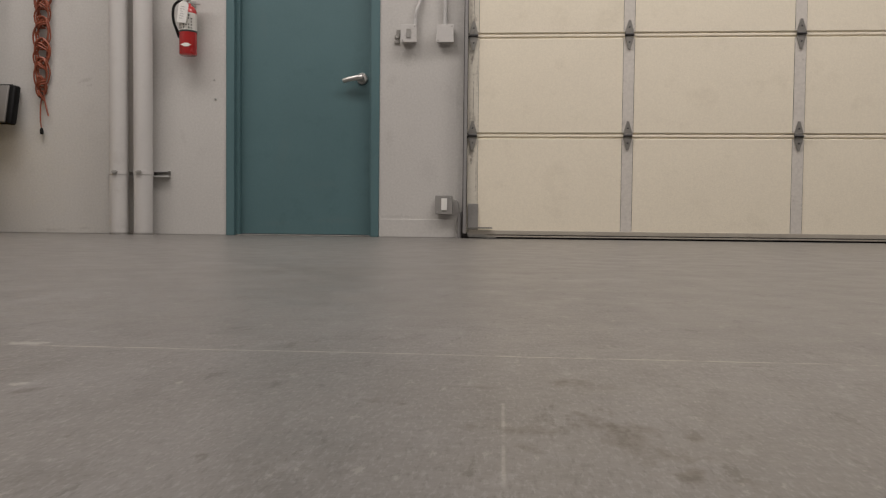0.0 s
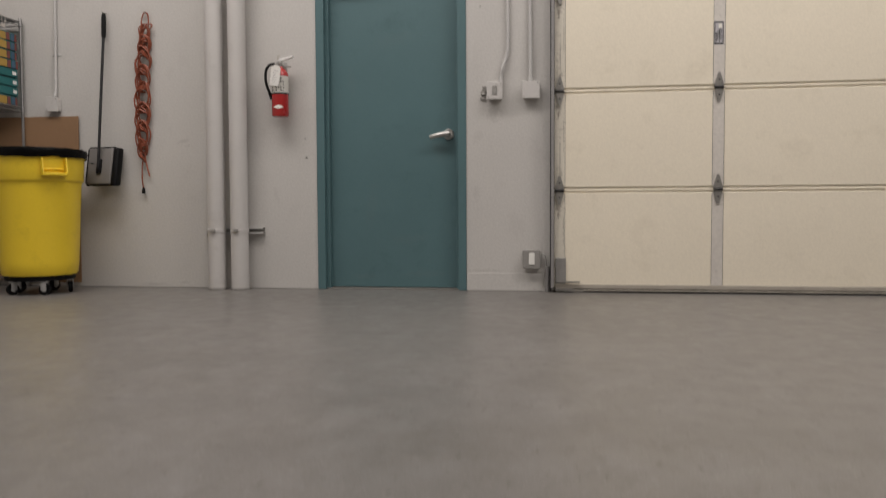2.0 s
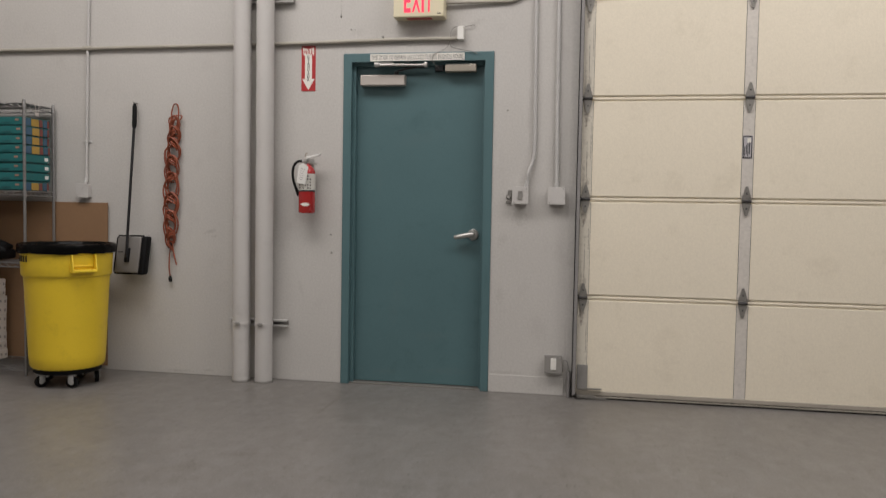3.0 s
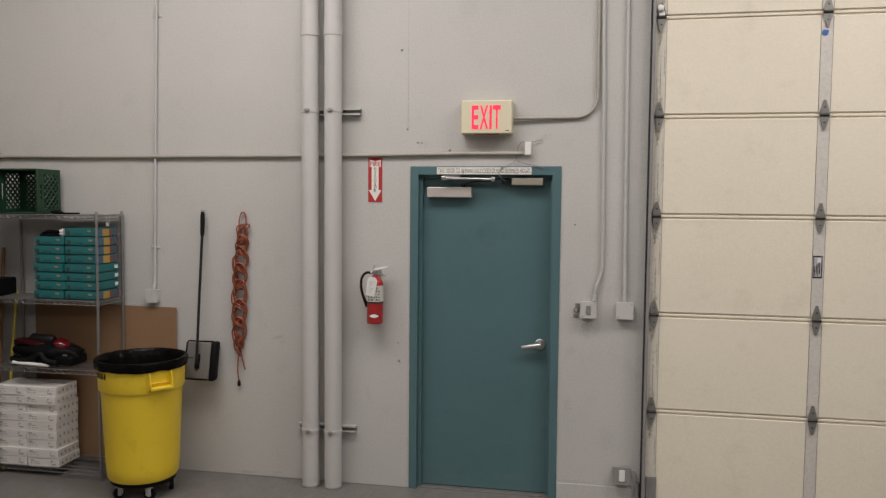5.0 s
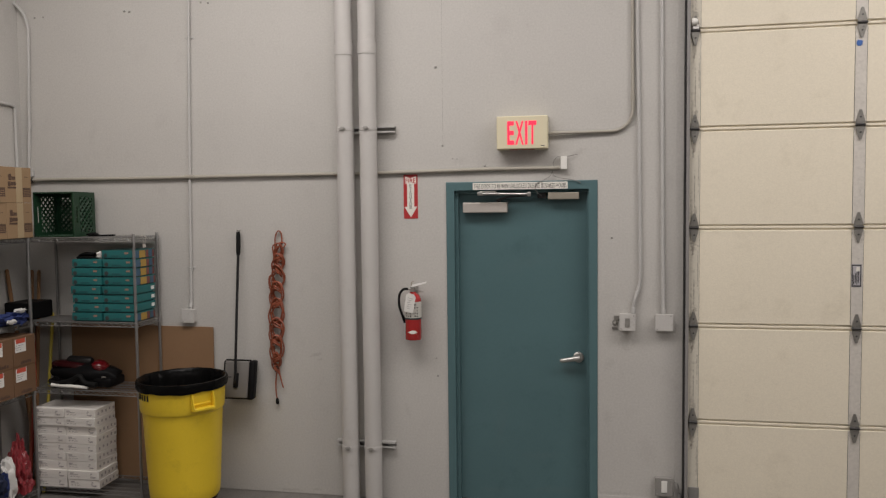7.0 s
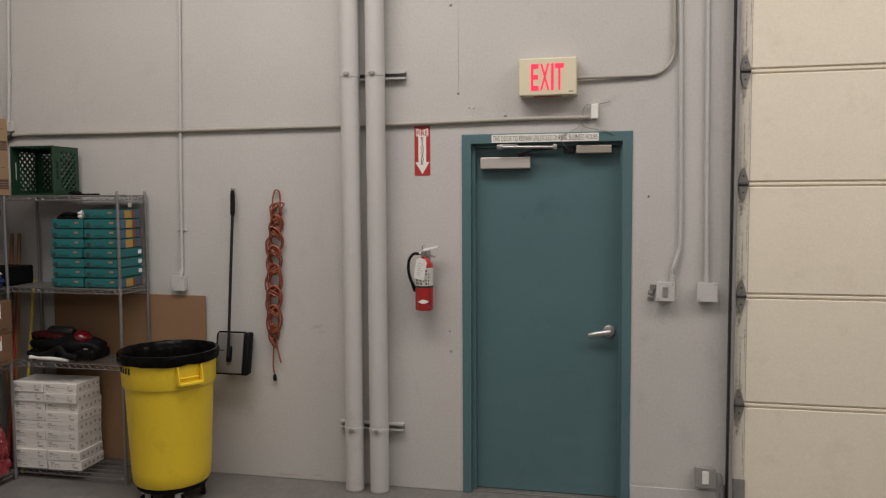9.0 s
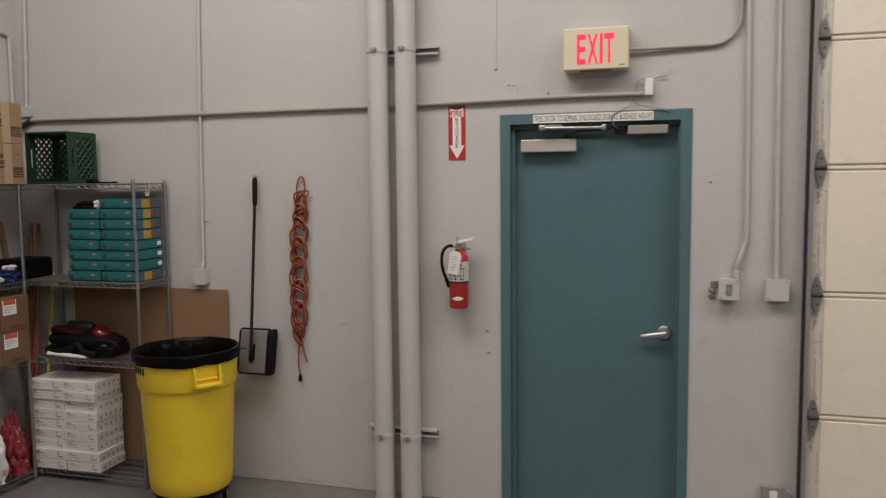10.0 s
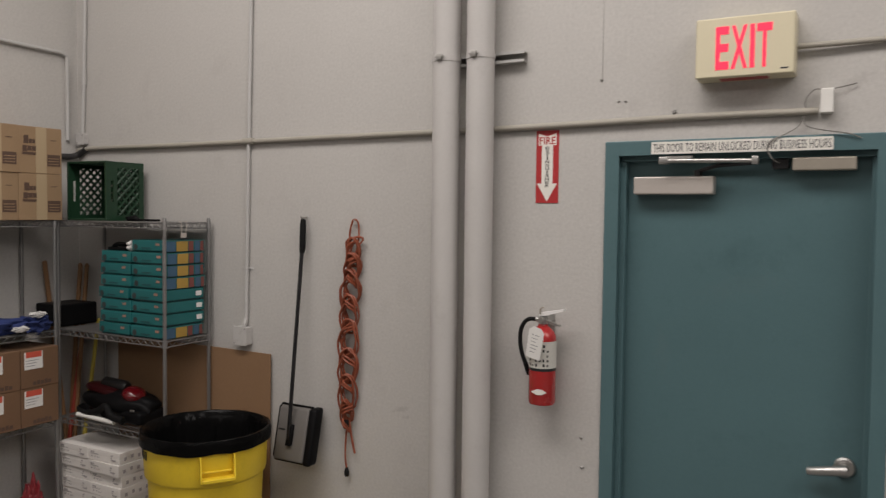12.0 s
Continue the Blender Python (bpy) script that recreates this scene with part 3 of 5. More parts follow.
# ---- the steel door ----
def steel_door():
    d = thing("door_1", (0.49, 0.0, 0.0), "closed teal painted steel door in a teal frame", "door", kind="structure")
    face, depth = 0.052, 0.16
    for x0, x1, stop0, stop1 in ((0.0, face, face, face + 0.022), (0.985 - face, 0.985, 0.985 - face - 0.016, 0.985 - face)):
        part("stop", box(stop0 - 0.001, stop1 + 0.001, 0.030, 0.068, 0.0, 2.089, 0.003), TEAL_PAINT, d)
    part("stop", box(face, 0.985 - face, 0.030, 0.068, 2.090, 2.1145, 0.003), TEAL_PAINT, d)
    bm = prism([(0.0, 0.0), (0.0, 2.166), (0.985, 2.166), (0.985, 0.0), (0.985 - face, 0.0), (0.985 - face, 2.114), (face, 2.114), (face, 0.0)], -0.009, depth)
    bmesh.ops.bevel(bm, geom=bm.edges[:], offset=0.004, segments=2, profile=0.5, affect="EDGES")
    part("door_frame", bm, TEAL_PAINT, d)
    leaf = part("door_leaf", box(face + 0.003, 0.985 - face - 0.003, 0.071, 0.115, 0.012, 2.108, 0.002), TEAL_PAINT, d)
    part("threshold", box(face, 0.985 - face, 0.02, 0.16, 0.0, 0.008, 0.002), HINGE, d, "dull brown metal threshold under the door")
    # lever set
    handle = part("lever", spline_lever(), SATIN, leaf, "satin chrome door lever", smooth=True)
    bm = bmesh.new()
    tube([(0.862, 0.070, 1.005), (0.862, 0.062, 1.005), (0.862, 0.056, 1.005)], 0.036, 28, bm, radii=[0.036, 0.036, 0.030])
    part("rose", bm, SATIN, leaf, "round satin chrome rose", smooth=True)
    bm = box(0.9165, 0.9225, 0.066, 0.0705, 1.12, 1.155)
    box(0.9165, 0.9225, 0.066, 0.0705, 0.815, 0.835, bm=bm)
    box(0.9170, 0.9225, 0.066, 0.0705, 0.98, 1.035, bm=bm)
    part("latch_edge", bm, INK, leaf, "dark latch marks at the door edge")
    # closer on the leaf, arm up to the head
    closer = part("door_closer", box(0.108, 0.404, 0.012, 0.0705, 1.962, 2.030, 0.006), CLOSER, leaf, "grey beige closer cover")
    bm = rod((0.345, 0.03, 2.030), (0.345, 0.03, 2.052), 0.014)
    tube([(0.345, 0.03, 2.047), (0.36, 0.02, 2.052), (0.42, -0.005, 2.066), (0.555, -0.03, 2.072)], 0.0075, 10, bm)
    part("closer_arm", bm, BLACK_METAL, closer, "dark bent closer arm", smooth=True)
    bm = rod((0.225, -0.028, 2.086), (0.56, -0.028, 2.080), 0.0085, 12)
    box(0.214, 0.248, -0.040, 0.0, 2.074, 2.100, 0.003, bm=bm)
    box(0.540, 0.562, -0.040, -0.016, 2.066, 2.096, 0.003, bm=bm)
    box(0.23, 0.33, -0.012, 0.03, 2.094, 2.104, bm=bm)
    part("closer_rod", bm, SATIN, closer, "bright metal closer rod", smooth=True)
    # door contact at the other corner, with its dark magnet
    contact = part("door_contact", box(0.668, 0.868, 0.006, 0.060, 2.044, 2.090, 0.005), BRASS, d, "dull gold contact cover")
    part("magnet", box(0.600, 0.655, 0.028, 0.066, 2.052, 2.090, 0.004), BLACK_METAL, contact, "black magnet block")
    # the notice on the frame head
    notice = part("notice", box(0.180, 0.796, -0.0135, -0.0092, 2.1125, 2.158), SIGN_WHITE, d, "white notice strip with black capitals")
    part("notice_text", lettering("THIS DOOR TO REMAIN UNLOCKED DURING BUSINESS HOURS", 0.188, 0.789, 2.1195, 2.1505, -0.0136, 0.0006, spacing=1.08, bold=0.0), INK, notice)
    return d


def spline_lever():
    bm = rod((0.862, 0.058, 1.005), (0.862, 0.022, 1.005), 0.0135, 16)
    tube(spline([(0.868, 0.022, 1.006), (0.84, 0.018, 1.003), (0.80, 0.018, 0.996), (0.765, 0.022, 0.989), (0.750, 0.028, 0.986)], 5), 0.0125, 14, bm,
         radii=[0.0190 - 0.0040 * min(1, i / 16) for i in range(21)])
    return bm


steel_door()


# ---- the sectional garage door ----
JOINTS = [0.016, 0.635, 1.244, 1.858, 2.466, 3.064, 3.67]
COLUMNS = [1.572, 2.514, 3.522, 4.535]
FACE_Y = -0.040


def hinge_mesh(w=0.025, h=0.088, flat=0.012):
    """Diamond leaves above and below a rolled knuckle; origin at the joint."""
    bm = prism([(-w, 0.004), (w, 0.004), (w, 0.022), (flat * 0.5, h), (-flat * 0.5, h), (-w, 0.022)], -0.010, -0.0005)
    prism([(-w, -0.004), (-w, -0.022), (-flat * 0.5, -h), (flat * 0.5, -h), (w, -0.022), (w, -0.004)], -0.010, -0.0005, bm)
    return bm


def garage_door():
    g = thing("garage_door", (3.05, FACE_Y, 0.0), "closed cream steel sectional garage door with grey hinges", "garage door")
    for i, (z0, z1) in enumerate(zip(JOINTS, JOINTS[1:])):
        low = 0.022 if i == 0 else 0.017
        bm = box(1.545, 4.595, FACE_Y, FACE_Y + 0.011, z0 + low, z1 - 0.017, 0.004)
        box(1.545, 4.595, FACE_Y + 0.011, FACE_Y + 0.042, z0 + 0.001, z1 - 0.001, bm=bm)
        if i:
            box(1.545, 4.595, FACE_Y + 0.002, FACE_Y + 0.0115, z0 - 0.0075, z0 + 0.0075, 0.003, bm=bm)
        section = part("section", bm, CREAM, g)
        for c, x in enumerate(COLUMNS):
            w = 0.032
            end = c in (0, 3)
            part("stile", box(x - w, x + w, FACE_Y - 0.0050, FACE_Y + 0.001, z0 + 0.018, z1 - 0.018, 0.001), END_STILE if end else STILE, section,
                 "worn pale end stile" if end else "grey steel stile")
            # dark strips stand in for the shadow lines along the stile's edges
            for e0, e1 in ((x + w + 0.0002, x + w + 0.0026), (x - w - 0.0018, x - w - 0.0002)):
                if e0 > 1.546 and e1 < 4.594:
                    part("seam", box(e0, e1, FACE_Y - 0.0008, FACE_Y + 0.001, z0 + 0.018, z1 - 0.018), HINGE if end else TRACK, section, "dark strip painted as the shadow line beside the stile")
    plate = hinge_mesh()
    me = mesh_of(plate, "hinge")
    me.materials.append(HINGE)
    bm = rod((-0.027, -0.011, 0.0), (0.027, -0.011, 0.0), 0.0085, 10)
    for s in (-1, 1):
        blob((0.0, -0.011, s * 0.045), (0.006, 0.003, 0.006), bm, 0.0, sub=1)
    knuckle = mesh_of(bm, "knuckle", True)
    knuckle.materials.append(TRACK)
    for z in JOINTS[1:-1]:
        for x in COLUMNS:
            h = new("hinge", me)
            h.location, h.parent = Vector((x, FACE_Y - 0.0050, z)) - BASE[g.name], g
            tagged(h, "grey steel diamond hinge")
            k = new("knuckle", knuckle)
            k.parent = h
    # bottom bar in two lips, thin seal and corner bracket
    part("bottom_bar", box(1.545, 4.595, FACE_Y - 0.006, FACE_Y + 0.030, 0.0245, 0.052, 0.003), BAR, g, "dull tan bottom bar")
    part("bottom_bar_gap", box(1.545, 4.595, FACE_Y + 0.001, FACE_Y + 0.030, 0.0195, 0.0245), RUBBER, g)
    part("bottom_lip", box(1.545, 4.595, FACE_Y - 0.004, FACE_Y + 0.030, 0.0105, 0.0195, 0.002), BAR, g)
    pts = [(1.56 + i * 0.06, FACE_Y + 0.006 + 0.003 * math.sin(i * 0.8), 0.0065 + 0.001 * math.sin(i * 0.37 + 1)) for i in range(51)]
    part("bottom_seal", tube(pts, 0.0058, 8), RUBBER, g, "black rubber bottom seal", smooth=True)
    bm = box(1.548, 1.612, FACE_Y - 0.011, FACE_Y - 0.0052, 0.055, 0.215, 0.002)
    part("corner_bracket", bm, GALV, g, "grey bottom corner bracket")
    bm = box(1.55, 1.70, FACE_Y - 0.022, FACE_Y - 0.008, 0.062, 0.070)
    box(1.56, 1.725, FACE_Y - 0.030, FACE_Y - 0.010, 0.034, 0.044, turn=Matrix.Rotation(radians(1.0), 4, "Y"), bm=bm)
    box(1.548, 1.66, FACE_Y - 0.035, FACE_Y - 0.010, 0.012, 0.026, bm=bm)
    part("seal_scrap", bm, HINGE, g, "torn dark scraps at the door foot")
    for z in JOINTS[1:-1]:
        bm = rod((1.530, FACE_Y - 0.014, z), (1.60, FACE_Y - 0.014, z), 0.0055, 8)
        tube([(1.524, FACE_Y - 0.014, z), (1.536, FACE_Y - 0.014, z)], 0.021, 16, bm)
        part("roller", bm, HINGE, g, smooth=True)
    # label on a stile and a scrap of blue tape
    label = part("sticker", box(2.482, 2.538, FACE_Y - 0.0062, FACE_Y - 0.0051, 1.495, 1.634), STICKER, g, "grey sticker with pale and dark print")
    bm = box(2.484, 2.536, FACE_Y - 0.0069, FACE_Y - 0.0062, 1.498, 1.506)
    box(2.484, 2.536, FACE_Y - 0.0069, FACE_Y - 0.0062, 1.624, 1.631, bm=bm)
    box(2.484, 2.489, FACE_Y - 0.0069, FACE_Y - 0.0062, 1.506, 1.624, bm=bm)
    box(2.531, 2.536, FACE_Y - 0.0069, FACE_Y - 0.0062, 1.506, 1.624, bm=bm)
    for i in range(4):
        box(2.492 + i * 0.009, 2.497 + i * 0.009, FACE_Y - 0.0069, FACE_Y - 0.0062, 1.512 + 0.01 * (i % 2), 1.57 + 0.008 * i, bm=bm)
    part("print", bm, INK, label)
    part("pale_print", box(2.508, 2.527, FACE_Y - 0.0069, FACE_Y - 0.0062, 1.592, 1.618), SIGN_WHITE, label)
    part("tape_scrap", blob((2.502, FACE_Y - 0.0065, 2.945), (0.018, 0.0025, 0.020), None, 0.25, sub=2), BLUE_TAPE, g, "scrap of blue tape")
    part("top_roller", tube([(1.548, FACE_Y - 0.030, 3.112), (1.562, FACE_Y - 0.030, 3.112), (1.580, FACE_Y - 0.030, 3.112)], 0.020, 14, radii=[0.021, 0.024, 0.018]), WHITE_PLASTIC, g, "white plastic top roller", smooth=True)
    part("roller_arm", box(1.556, 1.590, FACE_Y - 0.028, FACE_Y - 0.006, 3.070, 3.098, 0.003), BRIGHT, g, "bright metal roller arm")
    return g


garage_door()


def door_track():
    t = thing("door_track", (1.52, -0.03, 0.0), "dark steel vertical roller track beside the garage door", "track")
    bm = box(1.519, 1.545, -0.030, -0.026, 0.03, 4.2)
    box(1.519, 1.522, -0.080, -0.026, 0.03, 4.2, bm=bm)
    part("channel", bm, TRACK, t)
    part("channel_lip", box(1.5195, 1.539, -0.084, -0.0805, 0.03, 4.2, 0.001), ANGLE, t, "worn grey track lip")
    part("angle", box(1.468, 1.513, -0.004, -0.0005, 0.0, 4.2, 0.001), WALL, t, "wall-grey painted angle leg")
    part("angle_lip", box(1.5135, 1.5175, -0.048, -0.0005, 0.0, 4.2, 0.001), TRACK, t, "dark bare angle lip")
    bm = rod((1.497, -0.022, 0.0), (1.497, -0.022, 0.16), 0.014, 12)
    part("guard_pipe", bm, ANGLE, t, smooth=True)


door_track()


# ---- drain pipes on struts ----
def drain_pipe(x):
    p = thing("drain_pipe", (x, -0.096, 0.0), "tall grey painted drain pipe clamped to the wall", "pipe", "pair of drain pipes")
    part("pipe", tube([(x, -0.096, 0.004), (x, -0.096, TOP)], 0.0575, 36), PIPE, p, smooth=True)
    part("coupling", lathe((x, -0.096, 0), [(0.0572, 3.006), (0.0612, 3.008), (0.0612, 3.085), (0.0572, 3.087)], 36, cap=False), PIPE, p, smooth=True)
    part("foot_collar", lathe((x, -0.096, 0), [(0.0612, 0.0), (0.0612, 0.012), (0.0575, 0.013)], 36, cap=False), STRUT, p, smooth=True)
    for z in (0.388, 2.522):
        c = part("clamp", lathe((x, -0.096, z - 0.012), [(0.0573, 0), (0.0602, 0.001), (0.0602, 0.023), (0.0573, 0.024)], 36, cap=False), PIPE, p, smooth=True)
        bm = box(x - 0.012, x + 0.012, -0.167, -0.153, z - 0.010, z + 0.014, 0.003)
        tube([(x - 0.02, -0.161, z + 0.004), (x + 0.02, -0.161, z + 0.004)], 0.004, 8, bm)
        part("clamp_bolt", bm, STRUT, c, smooth=True)


drain_pipe(-0.660)
drain_pipe(-0.502)


def strut_channel(z, x0, x1):
    s = thing("strut_channel", (-0.55, -0.02, z), "slotted steel strut channel fixed to the wall", "bracket", "pipe supports")
    bm = box(x0, x1, -0.040, -0.037, z - 0.022, z - 0.0110)
    box(x0, x1, -0.040, -0.037, z + 0.0110, z + 0.022, bm=bm)
    box(x0, x1, -0.0385, -0.001, z - 0.021, z - 0.0185, bm=bm)
    box(x0, x1, -0.0385, -0.001, z + 0.0185, z + 0.021, bm=bm)
    part("channel", bm, CONDUIT, s)
    part("channel_back", box(x0 + 0.001, x1 - 0.001, -0.0035, -0.0008, z - 0.0185, z + 0.0185), STRUT, s, "dark inside of the channel")


strut_channel(0.388, -0.776, -0.365)
strut_channel(2.522, -0.737, -0.335)


# ---- conduits and boxes ----
def conduit(points, r, label, base, material_=CONDUIT, couplings=(), straps=()):
    c = thing("conduit", base, label, "conduit")
    part("run", tube(points, r, 14), material_, c, smooth=True)
    for a, b in couplings:
        part("coupling", rod(a, b, r * 1.32, 14), material_, c, smooth=True)
    for x, z in straps:
        bm = box(x - 0.034, x - r, -0.004, -0.0005, z - 0.008, z + 0.008, 0.001)
        box(x + r, x + 0.034, -0.004, -0.0005, z - 0.008, z + 0.008, 0.001, bm=bm)
        tube([(x + r * 1.5 * math.cos(a), -0.002 - (2.15 * r) * math.sin(a), z) for a in [math.pi * k / 8 for k in range(9)]], 0.0035, 6, bm)
        part("strap", bm, CONDUIT, c, smooth=True)
    return c


def junction_box(x0, x1, z0, z1, deep, material_, label, screws=True):
    b = thing("junction_box", ((x0 + x1) / 2, 0, z0), label, "junction box")
    part("body", box(x0 + 0.004, x1 - 0.004, -deep + 0.004, -0.0005, z0 + 0.004, z1 - 0.004, 0.004), material_, b)
    cover = part("cover", box(x0, x1, -deep - 0.001, -deep + 0.004, z0, z1, 0.0022), material_, b)
    if screws:
        for x, z in ((x0 + 0.012, z0 + 0.012), (x1 - 0.012, z1 - 0.012)):
            part("screw", tube([(x, -deep - 0.003, z), (x, -deep, z)], 0.0045, 8), STRUT, cover)
    return b, cover


conduit(spline([(-3.135, -0.0150, 2.205), (-3.08, -0.0150, 2.232), (-2.3, -0.0150, 2.230), (-1.3, -0.0150, 2.233), (-0.36, -0.0150, 2.236), (0.35, -0.0150, 2.246), (0.745, -0.0150, 2.245)], 6), 0.0125,
        "beige painted horizontal conduit along the wall", (-1.1, -0.0150, 2.24), BEIGE_PIPE, [((-1.870, -0.0150, 2.232), (-1.800, -0.0150, 2.232))], ())
conduit([(-1.780, -0.0135, TOP), (-1.806, -0.0135, 3.44), (-1.834, -0.0135, 2.248)], 0.010, "thin grey conduit rising up the wall", (-1.79, -0.0135, 2.26), straps=[(-1.812, 3.2)])
conduit([(-1.836, -0.0135, 2.218), (-1.847, -0.0135, 1.60), (-1.850, -0.0135, 1.345), (-1.853, -0.026, 1.297)], 0.010, "thin grey conduit dropping to a box", (-1.84, -0.0135, 1.30),
        couplings=[((-1.850, -0.0135, 1.34), (-1.853, -0.024, 1.308))], straps=[(-1.847, 1.593)])
junction_box(-1.909, -1.817, 1.202, 1.300, 0.050, BOX_GREY, "grey painted square junction box on the wall")
conduit([(0.673, -0.026, 2.467), (1.05, -0.0135, 2.470)] + [(1.072 + 0.130 * math.sin(a), -0.0135, 2.600 - 0.130 * math.cos(a)) for a in [math.pi / 2 * k / 8 for k in range(9)]] + [(1.198, -0.0135, 3.2), (1.190, -0.0135, TOP)],
        0.0100, "beige grey conduit bending from the exit sign up the wall", (0.9, -0.0135, 2.47), BEIGE_PIPE, couplings=[((1.2015, -0.0135, 2.65), (1.2015, -0.0135, 2.70))])
conduit(spline([(1.222, -0.0135, TOP), (1.229, -0.0135, 3.2), (1.238, -0.0135, 2.7), (1.248, -0.0135, 1.9), (1.250, -0.0135, 1.56), (1.243, -0.0135, 1.485), (1.216, -0.024, 1.40), (1.208, -0.0150, 1.345), (1.206, -0.030, 1.312)], 6), 0.0115,
        "grey conduit with an offset bend above its box", (1.25, -0.0135, 1.31), couplings=[((1.208, -0.029, 1.350), (1.206, -0.030, 1.315))])
conduit([(1.360, -0.0135, TOP), (1.385, -0.0135, 1.94), (1.392, -0.024, 1.312)], 0.0115, "straight grey conduit down to a box", (1.385, -0.0135, 1.31),
        couplings=[((1.385, -0.0135, 1.965), (1.385, -0.0135, 1.915)), ((1.392, -0.024, 1.346), (1.392, -0.024, 1.315))])
b, cover = junction_box(1.120, 1.220, 1.206, 1.314, 0.058, BOX_GREY, "grey painted switch box with a worn plate")
part("switch", box(1.156, 1.184, -0.064, -0.0585, 1.232, 1.288, 0.002), STRUT, cover, "dull steel switch plate")
b, cover = junction_box(1.341, 1.449, 1.206, 1.314, 0.048, BOX_GREY, "blank grey painted junction box")
b, cover = junction_box(1.345, 1.453, 0.148, 0.264, 0.052, DARK_BOX, "dark grey outlet box low on the wall")
part("outlet", box(1.383, 1.419, -0.058, -0.0525, 0.172, 0.246, 0.002), WHITE_PLASTIC, cover, "white outlet insert")
bm = tube(spline([(1.466, -0.03, 0.235), (1.485, -0.035, 0.225), (1.492, -0.03, 0.17), (1.478, -0.03, 0.10), (1.474, -0.03, 0.055), (1.488, -0.03, 0.02), (1.505, -0.03, 0.006)], 6), 0.0035, 6)
solo("loose_wire", bm, STRUT, "thin grey wire hanging beside the low outlet box", "wire", smooth=True)
# broken plate beside the switch box
bm = box(1.088, 1.122, -0.006, -0.0005, 1.260, 1.295, 0.002)
blob((1.094, -0.006, 1.250), (0.017, 0.008, 0.017), bm, 0.3, sub=2)
box(1.076, 1.108, -0.010, -0.0005, 1.207, 1.227, 0.003, bm=bm)
solo("wall_damage", bm, HINGE, "dark broken hole and plaster crumbs beside the switch box", "wall damage")
# small white sensor box and its wires over the door
s = thing("sensor_box", (0.773, 0, 2.235), "small white sensor box over the door", "sensor")
part("case", box(0.753, 0.793, -0.045, -0.0005, 2.235, 2.317, 0.003), WHITE_PLASTIC, s)
for pts in ([(0.762, -0.02, 2.315), (0.735, -0.02, 2.318), (0.712, -0.02, 2.295), (0.705, -0.02, 2.265), (0.72, -0.025, 2.245)],
            [(0.795, -0.02, 2.318), (0.83, -0.015, 2.325), (0.86, -0.01, 2.332)],
            [(0.70, -0.02, 2.228), (0.685, -0.018, 2.195), (0.64, -0.018, 2.168), (0.60, -0.018, 2.15), (0.588, -0.018, 2.12), (0.605, -0.014, 2.085), (0.625, 0.02, 2.072)],
            [(0.70, -0.02, 2.228), (0.712, -0.018, 2.195), (0.77, -0.018, 2.178), (0.84, -0.018, 2.165), (0.88, -0.016, 2.148)]):
    part("wire", tube(spline(pts, 6), 0.0022, 6), HINGE, s, smooth=True)


# conduits in the corner
conduit(spline([(-3.116, -0.0135, 2.30), (-3.100, -0.0135, 2.60), (-3.076, -0.0135, 3.25), (-3.084, -0.0135, 3.36), (-3.105, -0.016, 3.43), (-3.145, -0.025, 3.485), (-3.174, -0.03, 3.515)], 5), 0.0115,
        "grey conduit beside the wall corner", (-3.10, -0.0135, 2.30), couplings=[((-3.0995, -0.0135, 2.60), (-3.0975, -0.0135, 2.65))])
conduit([(-3.161, -0.075, 2.28), (-3.161, -0.075, 2.735), (-3.161, -0.080, 2.760), (-3.161, -0.110, 2.772), (-3.161, -2.6, 2.800)], 0.0115, "grey conduit bending along the side wall", (-3.161, -0.1, 2.28))
conduit([(-3.173, -0.013, 3.603), (-2.59, -0.013, 3.583), (-2.575, -0.013, 3.588), (-2.572, -0.013, 3.612)], 0.010, "short beige pipe high in the wall corner", (-2.8, -0.013, 3.59), BEIGE_PIPE)
junction_box(-3.150, -3.075, 2.255, 2.322, 0.034, BOX_GREY, "small grey painted corner junction box")
elbow = thing("pipe_elbow", (-3.135, -0.03, 2.2), "dark bare elbow where the conduit turns the corner", "elbow")
part("bend", tube(spline([(-3.080, -0.0160, 2.232), (-3.120, -0.0165, 2.214), (-3.146, -0.030, 2.196), (-3.153, -0.070, 2.186), (-3.154, -0.130, 2.184)], 5), 0.0175, 14), TRACK, elbow, smooth=True)


# ---- exit sign ----
def exit_sign():
    s = thing("exit_sign", (0.512, 0, 2.364), "cream exit sign with lit pinkish red letters", "exit sign")
    case = part("case", box(0.350, 0.675, -0.098, -0.0005, 2.366, 2.576, 0.006, 3), EXIT_CASE, s)
    part("face_rim", box(0.354, 0.671, -0.1005, -0.097, 2.370, 2.572, 0.002), EXIT_CASE, case)
    for i, (ch, x0, x1) in enumerate((("E", 0.419, 0.463), ("X", 0.470, 0.524), ("I", 0.532, 0.547), ("T", 0.554, 0.603))):
        part("letter", lettering(ch, x0, x1, 2.394, 2.543, -0.1006, 0.0012, bold=0.022), EXIT_GLOW, case, "glowing pinkish red letter")
    part("maker_mark", box(0.631, 0.655, -0.1012, -0.1004, 2.383, 2.388), INK, case)
    # plain red paint stands in for the red glow under the case
    part("down_light", box(0.43, 0.59, -0.080, -0.03, 2.3645, 2.3662), SIGN_RED, case)


exit_sign()


